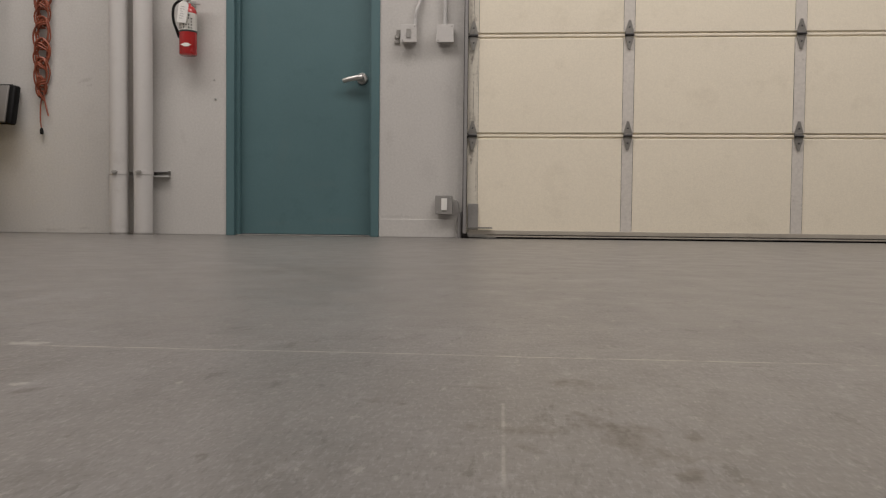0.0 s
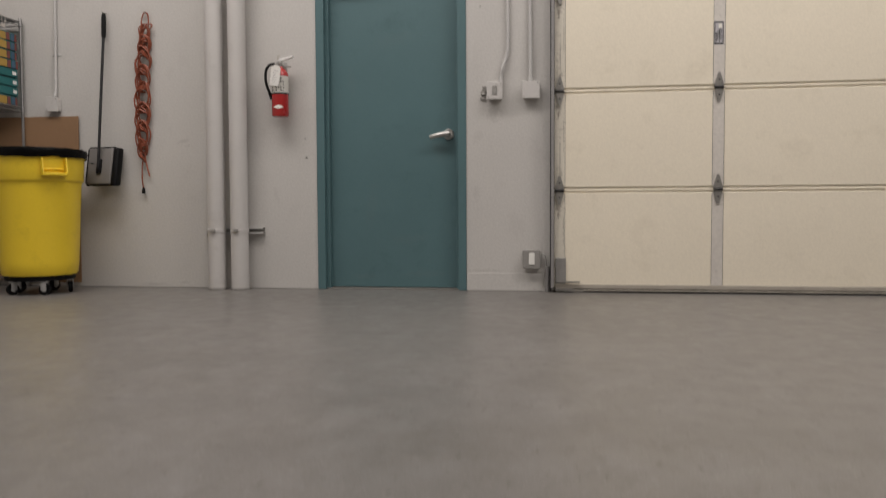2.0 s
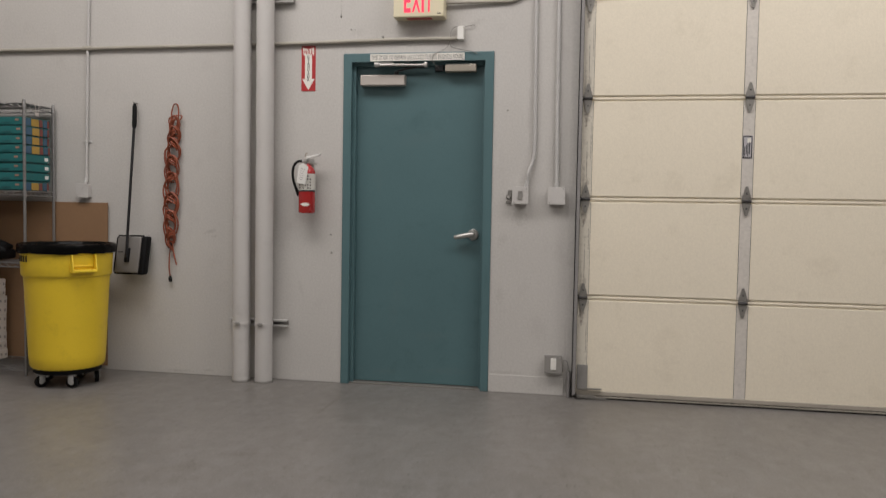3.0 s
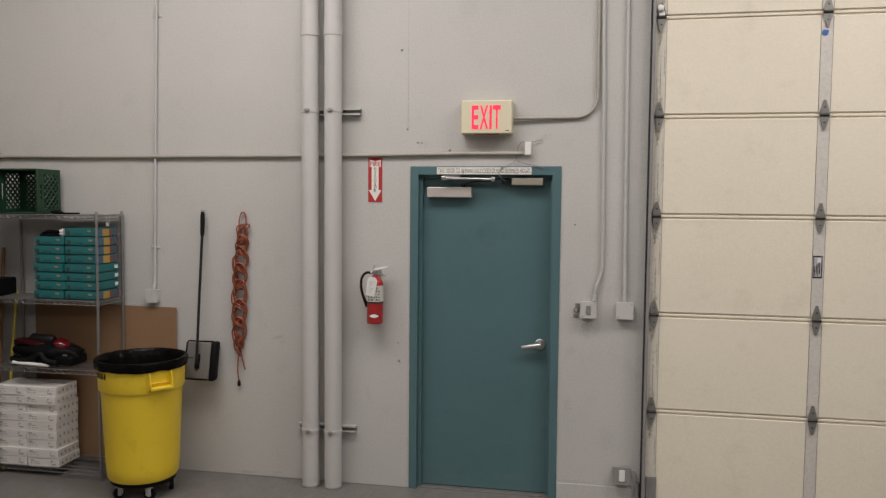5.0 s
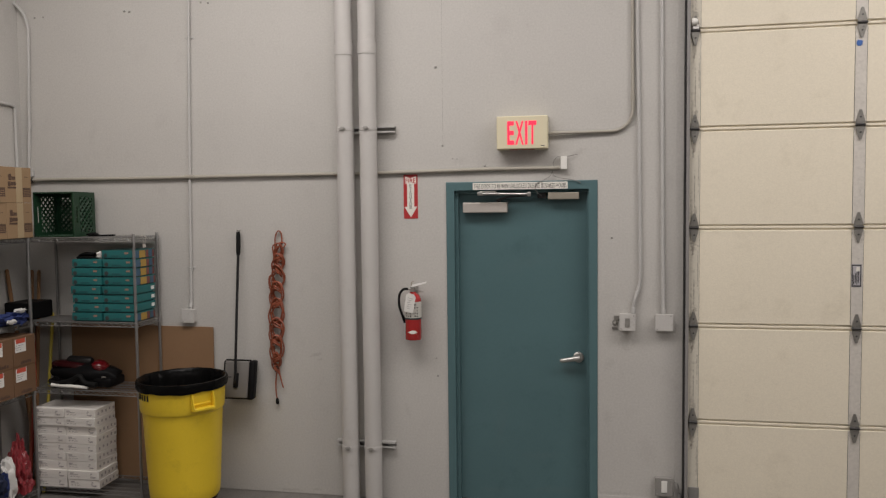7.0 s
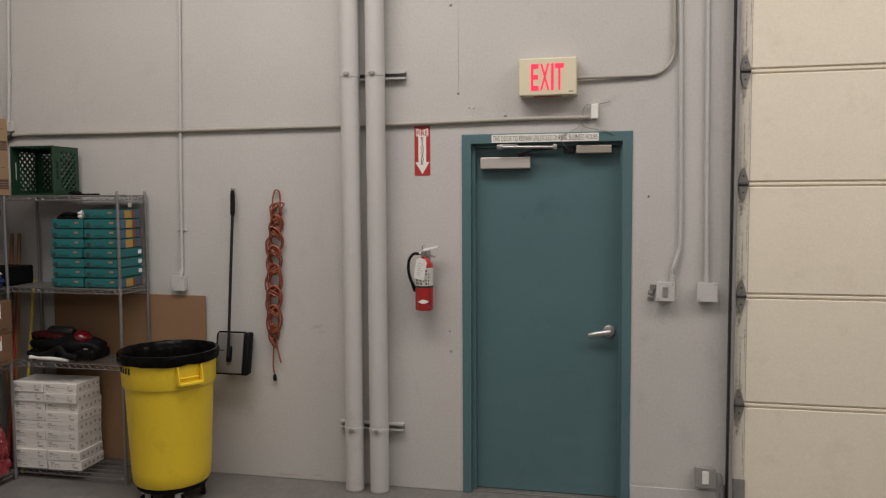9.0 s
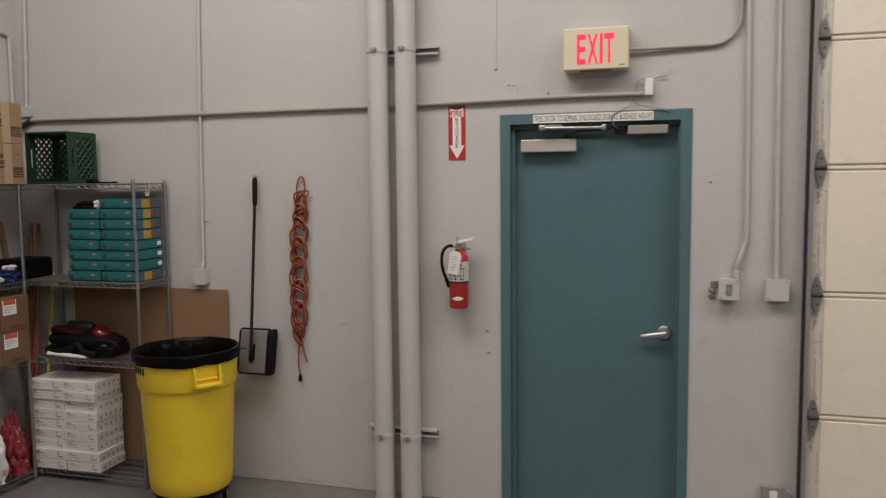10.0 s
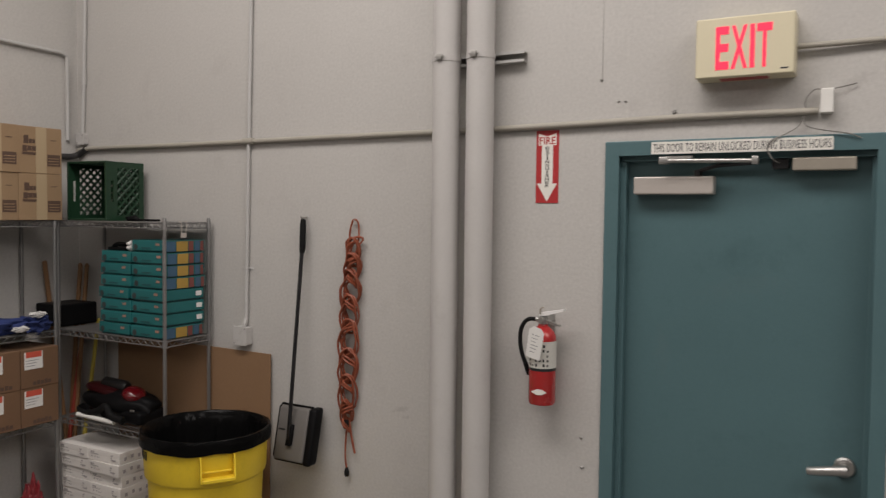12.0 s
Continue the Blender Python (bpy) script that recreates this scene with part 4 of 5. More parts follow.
# ---- extinguisher sign ----
def extinguisher_sign():
    x0, x1, z0, z1 = -0.289, -0.193, 1.928, 2.221
    c, y = (x0 + x1) / 2, -0.003
    s = thing("extinguisher_sign", (c, 0, z0), "red and white fire extinguisher arrow sign", "sign")
    plate = part("plate", box(x0, x1, y, -0.0003, z0, z1), SIGN_RED, s)
    out = [(c - 0.038, z1 - 0.012), (c - 0.038, z1 - 0.060), (c - 0.024, z1 - 0.060), (c - 0.024, z0 + 0.079), (c - 0.043, z0 + 0.079), (c, z0 + 0.006),
           (c + 0.043, z0 + 0.079), (c + 0.024, z0 + 0.079), (c + 0.024, z1 - 0.060), (c + 0.038, z1 - 0.060), (c + 0.038, z1 - 0.012), (c, z1 - 0.024)]
    part("arrow", prism(out, y - 0.0008, y - 0.0001), SIGN_WHITE, plate, "white down arrow")
    part("fire_text", lettering("FIRE", c - 0.034, c + 0.034, z1 - 0.056, z1 - 0.026, y - 0.0009, 0.0006, bold=0.015), SIGN_RED, plate)
    bm = bmesh.new()
    for i, ch in enumerate("EXTINGUISHER"):
        zt = z1 - 0.066 - i * 0.0138
        w = 0.003 if ch == "I" else 0.0085
        lettering(ch, c - w, c + w, zt - 0.0108, zt, y - 0.0009, 0.0006, bm, bold=0.012)
    part("extinguisher_text", bm, INK, plate)


extinguisher_sign()


# ---- fire extinguisher ----
def fire_extinguisher():
    x, y, z = -0.216, -0.082, 1.124
    e = thing("fire_extinguisher", (x, y, z), "red fire extinguisher with paper tag hung on the wall", "fire extinguisher")
    prof = [(0.040, 0.0), (0.050, 0.003), (0.054, 0.012), (0.054, 0.262), (0.052, 0.276), (0.045, 0.292), (0.032, 0.306), (0.020, 0.314), (0.018, 0.322)]
    body = part("cylinder", lathe((x, y, z), prof, 36), RED_PAINT, e, smooth=True)
    part("label", lathe((x, y, z), [(0.0546, 0.150), (0.0548, 0.151), (0.0548, 0.256), (0.0546, 0.257)], 36, cap=False), LABEL, body, "white instruction label with small pictures")
    part("label_band", lathe((x, y, z), [(0.0551, 0.140), (0.0551, 0.151)], 36, cap=False), INK, body, "black band")
    bm = bmesh.new()
    for i in range(6):
        for k in range(5):
            a = radians(-128 + i * 16)
            own = box(-0.0042, 0.0042 - 0.002 * ((i + k) % 2), -0.0008, 0.0, -0.0055, 0.0055 - 0.003 * (i % 2))
            own.transform(Matrix.Translation((x + 0.0552 * math.cos(a), y + 0.0552 * math.sin(a), z + 0.164 + k * 0.019)) @ Matrix.Rotation(a + math.pi / 2, 4, "Z"))
            if (i + 2 * k) % 5 != 3:
                join(bm, own)
            else:
                own.free()
    part("pictogram", bm, INK, body, "small dark instruction pictures")
    own = prism([(-0.033, 0.0), (-0.010, 0.011), (0.010, 0.011), (0.033, 0.0), (0.010, -0.011), (-0.010, -0.011)], -0.001, 0.0)
    own.transform(Matrix.Translation((x + 0.008, y - 0.0545, z + 0.058)) @ Matrix.Rotation(radians(8), 4, "Z"))
    part("emblem", own, SIGN_WHITE, body, "white diamond emblem")
    bm = rod((x, y, z + 0.318), (x, y, z + 0.352), 0.017, 16)
    rod((x - 0.030, y, z + 0.338), (x + 0.012, y, z + 0.338), 0.010, 12, bm)
    rod((x + 0.0, y - 0.034, z + 0.340), (x, y, z + 0.340), 0.012, 14, bm)
    valve = part("valve", bm, SATIN, e, "bright metal valve", smooth=True)
    bm = prism([(x - 0.012, z + 0.352), (x + 0.020, z + 0.358), (x + 0.088, z + 0.378), (x + 0.091, z + 0.387), (x + 0.015, z + 0.372), (x - 0.012, z + 0.366)], y - 0.016, y + 0.012)
    part("lever", bm, BRIGHT, valve, "metal squeeze lever")
    bm = prism([(x + 0.008, z + 0.340), (x + 0.050, z + 0.328), (x + 0.072, z + 0.322), (x + 0.072, z + 0.316), (x + 0.045, z + 0.319), (x + 0.008, z + 0.330)], y - 0.007, y + 0.007)
    part("carry_handle", bm, SATIN, valve)
    part("pin", tube([(x - 0.006, y - 0.02, z + 0.362), (x - 0.004, y - 0.02, z + 0.386), (x + 0.010, y - 0.02, z + 0.390)], 0.0038, 8), BRASS, valve, "dull brass pull pin")
    hose = spline([(x - 0.028, y, z + 0.338), (x - 0.062, y - 0.004, z + 0.336), (x - 0.088, y - 0.008, z + 0.305), (x - 0.094, y - 0.010, z + 0.25), (x - 0.084, y - 0.010, z + 0.195), (x - 0.066, y - 0.008, z + 0.150)], 8)
    part("hose", tube(hose, 0.0085, 12), RUBBER, e, "black rubber hose", smooth=True)
    part("nozzle", rod((x - 0.069, y - 0.009, z + 0.158), (x - 0.056, y - 0.007, z + 0.112), 0.0105, 12, r1=0.008), BLACK_PLASTIC, e, smooth=True)
    own = prism([(-0.033, -0.064), (-0.035, 0.048), (-0.016, 0.064), (0.018, 0.064), (0.035, 0.048), (0.033, -0.064)], -0.0007, 0.0)
    own.transform(Matrix.Translation((x - 0.006, y - 0.070, z + 0.254)) @ Matrix.Rotation(radians(12), 4, "Y") @ Matrix.Rotation(radians(-10), 4, "Z") @ Matrix.Rotation(radians(6), 4, "X"))
    tag = part("paper_tag", own, PAPER, e, "white paper inspection tag")
    bm = bmesh.new()
    for i in range(6):
        own = box(-0.018, 0.016 - 0.006 * (i % 3), -0.0012, -0.0008, 0.030 - i * 0.014, 0.0325 - i * 0.014)
        own.transform(Matrix.Translation((x - 0.006, y - 0.070, z + 0.254)) @ Matrix.Rotation(radians(12), 4, "Y") @ Matrix.Rotation(radians(-10), 4, "Z") @ Matrix.Rotation(radians(6), 4, "X"))
        join(bm, own)
    part("tag_print", bm, GREY_INK, tag)
    bm = box(x - 0.02, x + 0.02, -0.0035, -0.0005, z + 0.20, z + 0.36, 0.001)
    box(x - 0.012, x + 0.012, y + 0.012, -0.002, z + 0.322, z + 0.328, bm=bm)
    part("wall_hook", bm, STRUT, e, "steel wall hook")


fire_extinguisher()


# ---- carpet sweeper ----
def carpet_sweeper():
    s = thing("carpet_sweeper", (-1.45, -0.06, 0.70), "grey carpet sweeper hung by its black handle on the wall", "sweeper")
    # the head leans out from the wall towards its foot
    tilt = Matrix.Translation((0, 0, 0.95)) @ Matrix(((1, 0, -0.03, 0), (0, 1, 0.26, 0), (0, 0, 1, 0), (0, 0, 0, 1))) @ Matrix.Translation((0, 0, -0.95))
    body = part("body", box(-1.566, -1.392, -0.084, -0.020, 0.700, 0.944, 0.010, 3, turn=tilt), SWEEPER_GREY, s, "grey textured sweeper cover", smooth=True)
    bm = box(-1.396, -1.352, -0.078, -0.012, 0.688, 0.946, 0.014, 3, turn=tilt)
    part("end_bumper", bm, BLACK_PLASTIC, s, "black end bumper", smooth=True)
    bm = tube([tilt @ Vector(p) for p in ((-1.385, -0.058, 0.948), (-1.570, -0.058, 0.948), (-1.582, -0.058, 0.934), (-1.582, -0.058, 0.710), (-1.570, -0.058, 0.694), (-1.385, -0.058, 0.694))], 0.0055, 8)
    part("edge_strip", bm, BLACK_PLASTIC, s, "black edge strip", smooth=True)
    bm = box(-1.492, -1.460, -0.102, -0.080, 0.772, 0.868, 0.006, turn=tilt)
    part("handle_socket", bm, BLACK_PLASTIC, s, smooth=True)
    part("handle_tube", tube([(-1.476, -0.132, 0.80), (-1.474, -0.080, 1.30), (-1.471, -0.040, 1.70)], 0.0095, 12), BLACK_METAL, s, "thin black metal handle", smooth=True)
    part("grip", tube([(-1.471, -0.040, 1.685), (-1.471, -0.038, 1.705), (-1.470, -0.034, 1.825), (-1.470, -0.033, 1.847)], 0.013, 12, radii=[0.012, 0.0150, 0.0150, 0.011]), RUBBER, s, "black rubber grip", smooth=True)
    part("badge", box(-1.552, -1.515, -0.0855, -0.0835, 0.836, 0.843, turn=tilt), INK, body)
    part("wall_hook", tube([(-1.470, -0.001, 1.856), (-1.470, -0.045, 1.852), (-1.470, -0.052, 1.861)], 0.004, 8), STRUT, s)


carpet_sweeper()


# ---- extension cord, chained and hung ----
def extension_cord():
    c = thing("extension_cord", (-1.19, -0.03, 0.64), "orange extension cord chained into loops, hanging on the wall", "extension cord")
    rng = random.Random(12)
    nodes = [1.752, 1.682, 1.606, 1.489, 1.370, 1.234, 1.112, 0.992, 0.930]
    widths = [0.024, 0.034, 0.043, 0.044, 0.048, 0.044, 0.040, 0.022]
    shifts = [-1.146 - 0.005 * i + rng.uniform(-0.004, 0.004) for i in range(len(nodes))]
    for i, wide in enumerate(widths):
        za, zb = nodes[i] + 0.022, nodes[i + 1] - 0.020
        mid, half = (za + zb) / 2, (za - zb) / 2
        lean = rng.uniform(-0.25, 0.25)
        # each link is a bight of three strands; its head passes in front of the link above
        for k in range(3):
            grow = 1.0 + 0.17 * (k - 1) + rng.uniform(-0.12, 0.12)
            dy = (0.0, -0.008, 0.004)[k]
            pts = []
            for n in range(12):
                q = 2 * math.pi * n / 12
                cx = (shifts[i] + shifts[i + 1]) / 2 + (shifts[i] - shifts[i + 1]) * math.sin(q) * 0.5
                squeeze = 1.0 - 0.22 * max(0.0, -math.sin(q)) ** 2
                pts.append((cx + wide * grow * math.cos(q) * squeeze * 0.92 + lean * half * math.sin(q) * 0.5 + rng.uniform(-0.0045, 0.0045),
                            -0.030 + dy - 0.014 * math.sin(q) + 0.005 * math.cos(q + i) + rng.uniform(-0.003, 0.003), mid + half * math.sin(q) * (0.80 + 0.20 * grow) + rng.uniform(-0.004, 0.004)))
            part("cord_strand", tube(spline(pts, 3, True), 0.0050, 6, closed=True), CORD, c, smooth=True)
        # the leg that runs on to the next link, over the heavier side
        for k in (0, 2):
            off = 0.008 * (k - 1) + rng.uniform(-0.003, 0.003)
            pts = [(shifts[i] + 0.020 + off * 0.6, -0.046 + 0.004 * k, za - 0.012 + rng.uniform(-0.006, 0.006)),
                   (shifts[i] - wide * 0.45 + off, -0.050 + 0.005 * k, mid + half * 0.40 + rng.uniform(-0.006, 0.006)),
                   (shifts[i + 1] - wide * 1.08 + off * 0.8, -0.040 + 0.004 * k, mid - half * 0.35),
                   (shifts[i + 1] - wide * 0.75 + off, -0.030 + 0.004 * k, zb - 0.012 + rng.uniform(-0.005, 0.005)),
                   (shifts[i + 1] + 0.006 + off, -0.026, zb - 0.022)]
            part("cord_leg", tube(spline(pts, 4), 0.0054, 6), CORD, c, smooth=True)
        # strands that wrap slantwise over the crossing below
        for k in range(2):
            drop = 0.013 * (k - 0.5) + rng.uniform(-0.003, 0.003)
            wrap = wide * (0.72 + rng.uniform(-0.12, 0.12)) * (1 if i % 3 else -1)
            pts = [(shifts[i + 1] - wrap, -0.034, zb + 0.012 + drop),
                   (shifts[i + 1] - wrap * 0.35, -0.056, zb + 0.004 + drop),
                   (shifts[i + 1] + wrap * 0.30, -0.058, zb - 0.008 + drop * 1.3),
                   (shifts[i + 1] + wrap * 0.78, -0.044, zb - 0.024 + drop),
                   (shifts[i + 1] + wrap * 0.88, -0.030, zb - 0.040 + drop)]
            part("cord_wrap", tube(spline(pts, 4), 0.0052, 6), CORD, c, smooth=True)
    for pts in ([(-1.178, -0.024, 1.72), (-1.180, -0.020, 1.80), (-1.166, -0.018, 1.850), (-1.150, -0.018, 1.858), (-1.134, -0.018, 1.840), (-1.130, -0.020, 1.78), (-1.136, -0.026, 1.72)],
                [(-1.188, -0.03, 1.70), (-1.194, -0.03, 1.752), (-1.165, -0.035, 1.772), (-1.118, -0.03, 1.778), (-1.100, -0.028, 1.768), (-1.122, -0.03, 1.738), (-1.142, -0.03, 1.70)],
                [(-1.205, -0.03, 1.42), (-1.226, -0.03, 1.48), (-1.224, -0.03, 1.54), (-1.200, -0.03, 1.56)]):
        part("hanging_loop", tube(spline(pts, 5), 0.0048, 6), CORD, c, smooth=True)
    bm = tube(spline([(-1.185, -0.024, 0.90), (-1.196, -0.022, 0.82), (-1.198, -0.022, 0.74), (-1.190, -0.022, 0.685)], 6), 0.0046, 6)
    part("tail", bm, CORD, c, smooth=True)
    bm = tube(spline([(-1.176, -0.026, 0.93), (-1.168, -0.024, 0.87), (-1.152, -0.024, 0.80), (-1.142, -0.024, 0.765)], 6), 0.0052, 6)
    part("tail", bm, CORD, c, smooth=True)
    part("socket", tube([(-1.183, -0.036, 0.918), (-1.184, -0.036, 0.912), (-1.184, -0.036, 0.884), (-1.184, -0.036, 0.878)], 0.014, 12, radii=[0.010, 0.0145, 0.0145, 0.010]), RUBBER, c, "black moulded socket")
    part("plug", tube([(-1.190, -0.022, 0.69), (-1.190, -0.022, 0.672), (-1.189, -0.022, 0.655), (-1.189, -0.022, 0.648)], 0.01, 10, radii=[0.006, 0.012, 0.012, 0.009]), RUBBER, c, "black moulded plug", smooth=True)
    part("nail", tube([(-1.150, -0.0005, 1.852), (-1.150, -0.035, 1.856)], 0.003, 6), STRUT, c)
    c.location += Vector((-0.025, 0, -0.010))


extension_cord()


# ---- yellow rubbish bin on a dolly ----
def rubbish_bin():
    cx, cy = -1.703, -0.430
    b = thing("rubbish_bin", (cx, cy, 0.0), "yellow plastic bin with black bag on a wheeled dolly", "rubbish bin")
    prof = [(0.200, 0.118), (0.212, 0.120), (0.222, 0.135), (0.228, 0.20), (0.252, 0.690), (0.254, 0.700), (0.262, 0.706), (0.266, 0.716), (0.272, 0.850), (0.280, 0.858), (0.283, 0.885), (0.278, 0.895), (0.268, 0.890), (0.262, 0.840), (0.240, 0.55)]
    body = part("body", lathe((cx, cy, 0), prof, 64, cap=False), YELLOW, b, smooth=True)
    part("base", lathe((cx, cy, 0), [(0.0, 0.119), (0.205, 0.119)], 64, cap=False), YELLOW, body)
    for ang in (-35, 145):
        turn = Matrix.Translation((cx, cy, 0)) @ Matrix.Rotation(radians(ang), 4, "Z")
        bm = bmesh.new()
        for side in (-1, 1):
            prism([(0.262, 0.742), (0.306, 0.742), (0.306, 0.756), (0.287, 0.846), (0.262, 0.846)], side * 0.070 - 0.0035, side * 0.070 + 0.0035, bm)
        box(0.258, 0.306, -0.073, 0.073, 0.736, 0.754, 0.004, bm=bm)
        box(0.258, 0.2785, -0.060, 0.060, 0.772, 0.780, 0.003, bm=bm)
        bm.transform(turn)
        part("handle", bm, YELLOW, body, "moulded yellow lift handle")
    bm = bmesh.new()
    for i, w in enumerate((0.020, 0.018, 0.018, 0.018, 0.016)):
        a = radians(-136 + i * 6.2)
        own = box(-w / 2, w / 2, -0.0012, 0.0, 0.798, 0.836)
        box(-w / 4, w / 4, -0.002, 0.0, 0.805, 0.829, bm=own)
        own.transform(Matrix.Translation((cx + 0.2712 * math.cos(a), cy + 0.2712 * math.sin(a), 0)) @ Matrix.Rotation(a + math.pi / 2, 4, "Z"))
        join(bm, own)
    part("maker_mark", bm, INK, body, "dark moulded mark, plain bars")

    def crease(a, j):
        w = noise.noise(Vector((math.cos(a) * 4, math.sin(a) * 4, j * 0.55))) + 0.5 * noise.noise(Vector((math.cos(a) * 13, math.sin(a) * 13, j * 0.8)))
        amp = (0.003, 0.006, 0.007, 0.006, 0.004, 0.003, 0.006, 0.011, 0.014, 0.016, 0.016, 0.012)[min(j, 11)]
        if j >= 6:
            w += 1.3 * abs(noise.noise(Vector((math.cos(a) * 9, math.sin(a) * 9, 3.0 + j * 0.08)))) - 0.3
        return amp * w, (0.010 * noise.noise(Vector((math.cos(a) * 3, math.sin(a) * 3, 2.0))) if j < 2 else 0.003 * w)

    prof = [(0.2860, 0.850), (0.2880, 0.860), (0.2895, 0.878), (0.2900, 0.895), (0.284, 0.908), (0.274, 0.909), (0.262, 0.898), (0.252, 0.86), (0.242, 0.78), (0.228, 0.66), (0.205, 0.50), (0.10, 0.46), (0.01, 0.455)]
    part("bin_bag", lathe((cx, cy, 0), prof, 96, cap=False, wrinkle=crease), BAG, b, "glossy black bin bag folded over the rim", smooth=True)
    prof = [(0.08, 0.088), (0.198, 0.088), (0.204, 0.094), (0.204, 0.116), (0.198, 0.1175), (0.06, 0.1175)]
    dolly = part("dolly", lathe((cx, cy, 0), prof, 48), BLACK_PLASTIC, b, "black round dolly", smooth=True)
    for k in range(5):
        a = radians(-118 + 72 * k)
        px, py = cx + 0.172 * math.cos(a), cy + 0.172 * math.sin(a)
        way = Matrix.Translation((px, py, 0)) @ Matrix.Rotation(a + 0.9 * k, 4, "Z")
        bm = rod((0, -0.011, 0.036), (0, 0.011, 0.036), 0.036, 20)
        bm.transform(way)
        wheel = part("wheel", bm, BLACK_PLASTIC, dolly, "black caster wheel", smooth=True)
        bm = rod((0, -0.013, 0.036), (0, 0.013, 0.036), 0.016, 12)
        box(-0.020, 0.016, -0.019, -0.015, 0.030, 0.086, 0.002, bm=bm)
        box(-0.020, 0.016, 0.015, 0.019, 0.030, 0.086, 0.002, bm=bm)
        box(-0.020, 0.020, -0.019, 0.019, 0.078, 0.088, 0.002, bm=bm)
        bm.transform(way)
        part("caster_fork", bm, CASTER, dolly, "grey metal caster fork", smooth=True)


rubbish_bin()

# large sheet of cardboard behind the shelving
solo("cardboard_sheet", box(-2.82, -1.694, -0.0195, -0.013, 0.02, 1.160, 0.001, turn=Matrix.Rotation(radians(0.35), 4, "Y")), SHEET_CARD, "large flat brown cardboard sheet leaning on the wall", "cardboard", base=(-2.25, -0.01, 0.02))


# ---- wire shelving ----
def post_mesh(height):
    prof = [(0.0098, 0.0)]
    z = 0.03
    while z < height - 0.02:
        prof += [(0.0098, z), (0.0097, z + 0.0012), (0.0097, z + 0.0030), (0.0098, z + 0.0042)]
        z += 0.0254
    prof += [(0.0098, height - 0.006), (0.008, height)]
    return lathe((0, 0, 0), prof, 10)


def wire_shelf(x0, x1, y0, y1, z):
    """Surface wires along y, rods along x, and an edge truss all round; z is the top of the wires."""
    bm = bmesh.new()
    n = int((x1 - x0) / 0.026)
    for i in range(1, n):
        x = x0 + (x1 - x0) * i / n
        tube([(x, y0, z - 0.002), (x, y1, z - 0.002)], 0.0019, 5, bm)
    for f in (0.25, 0.5, 0.75):
        tube([(x0, y0 + (y1 - y0) * f, z - 0.007), (x1, y0 + (y1 - y0) * f, z - 0.007)], 0.003, 6, bm)
    edge = bmesh.new()
    for a, b in (((x0, y0), (x1, y0)), ((x0, y1), (x1, y1)), ((x0, y0), (x0, y1)), ((x1, y0), (x1, y1))):
        for dz, r in ((-0.003, 0.0034), (-0.031, 0.0034)):
            tube([(*a, z + dz), (*b, z + dz)], r, 6, edge)
        length = math.dist(a, b)
        k = max(4, int(length / 0.024))
        pts = [(a[0] + (b[0] - a[0]) * i / k, a[1] + (b[1] - a[1]) * i / k, z - (0.005 if i % 2 else 0.029)) for i in range(k + 1)]
        tube(pts, 0.0020, 5, edge)
    return bm, edge


def shelf_unit(name_label, x0, x1, y0, y1, height, levels, group="wire shelving units"):
    u = thing("shelf_unit", ((x0 + x1) / 2, (y0 + y1) / 2, 0), name_label, "shelving", group)
    me = mesh_of(post_mesh(height), "post", True)
    me.materials.append(CHROME)
    for x in (x0, x1):
        for y in (y0, y1):
            p = new("post", me)
            p.parent, p.location = u, Vector((x, y, 0.0)) - BASE[u.name]
    for z in levels:
        wires, edge = wire_shelf(x0, x1, y0, y1, z)
        e = part("shelf_edge", edge, CHROME, u)
        part("wire_deck", wires, CHROME, e)
        for x in (x0, x1):
            for y in (y0, y1):
                part("collar", lathe((x, y, z - 0.036), [(0.0102, 0), (0.0140, 0.001), (0.0126, 0.036), (0.0102, 0.037)], 10, cap=False), CHROME, e, smooth=True)
        # guessed liner on the upper shelves, added to block light from the space below
        if z > 1.0:
            part("liner", box(x0 + 0.012, x1 - 0.012, y0 + 0.006, y1 - 0.006, z + 0.0001, z + 0.0012), LINER, e, "guessed smoky shelf liner, added to darken the space below")
    return u


LEVELS = (0.066, 0.762, 1.240, 1.822)
shelf_unit("chrome wire shelving unit along the wall, stacked with boxes", -2.905, -2.092, -0.322, -0.034, 1.846, LEVELS)
shelf_unit("chrome wire shelving unit against the side wall, stacked with cartons", -3.148, -2.860, -1.24, -0.372, 1.846, LEVELS)


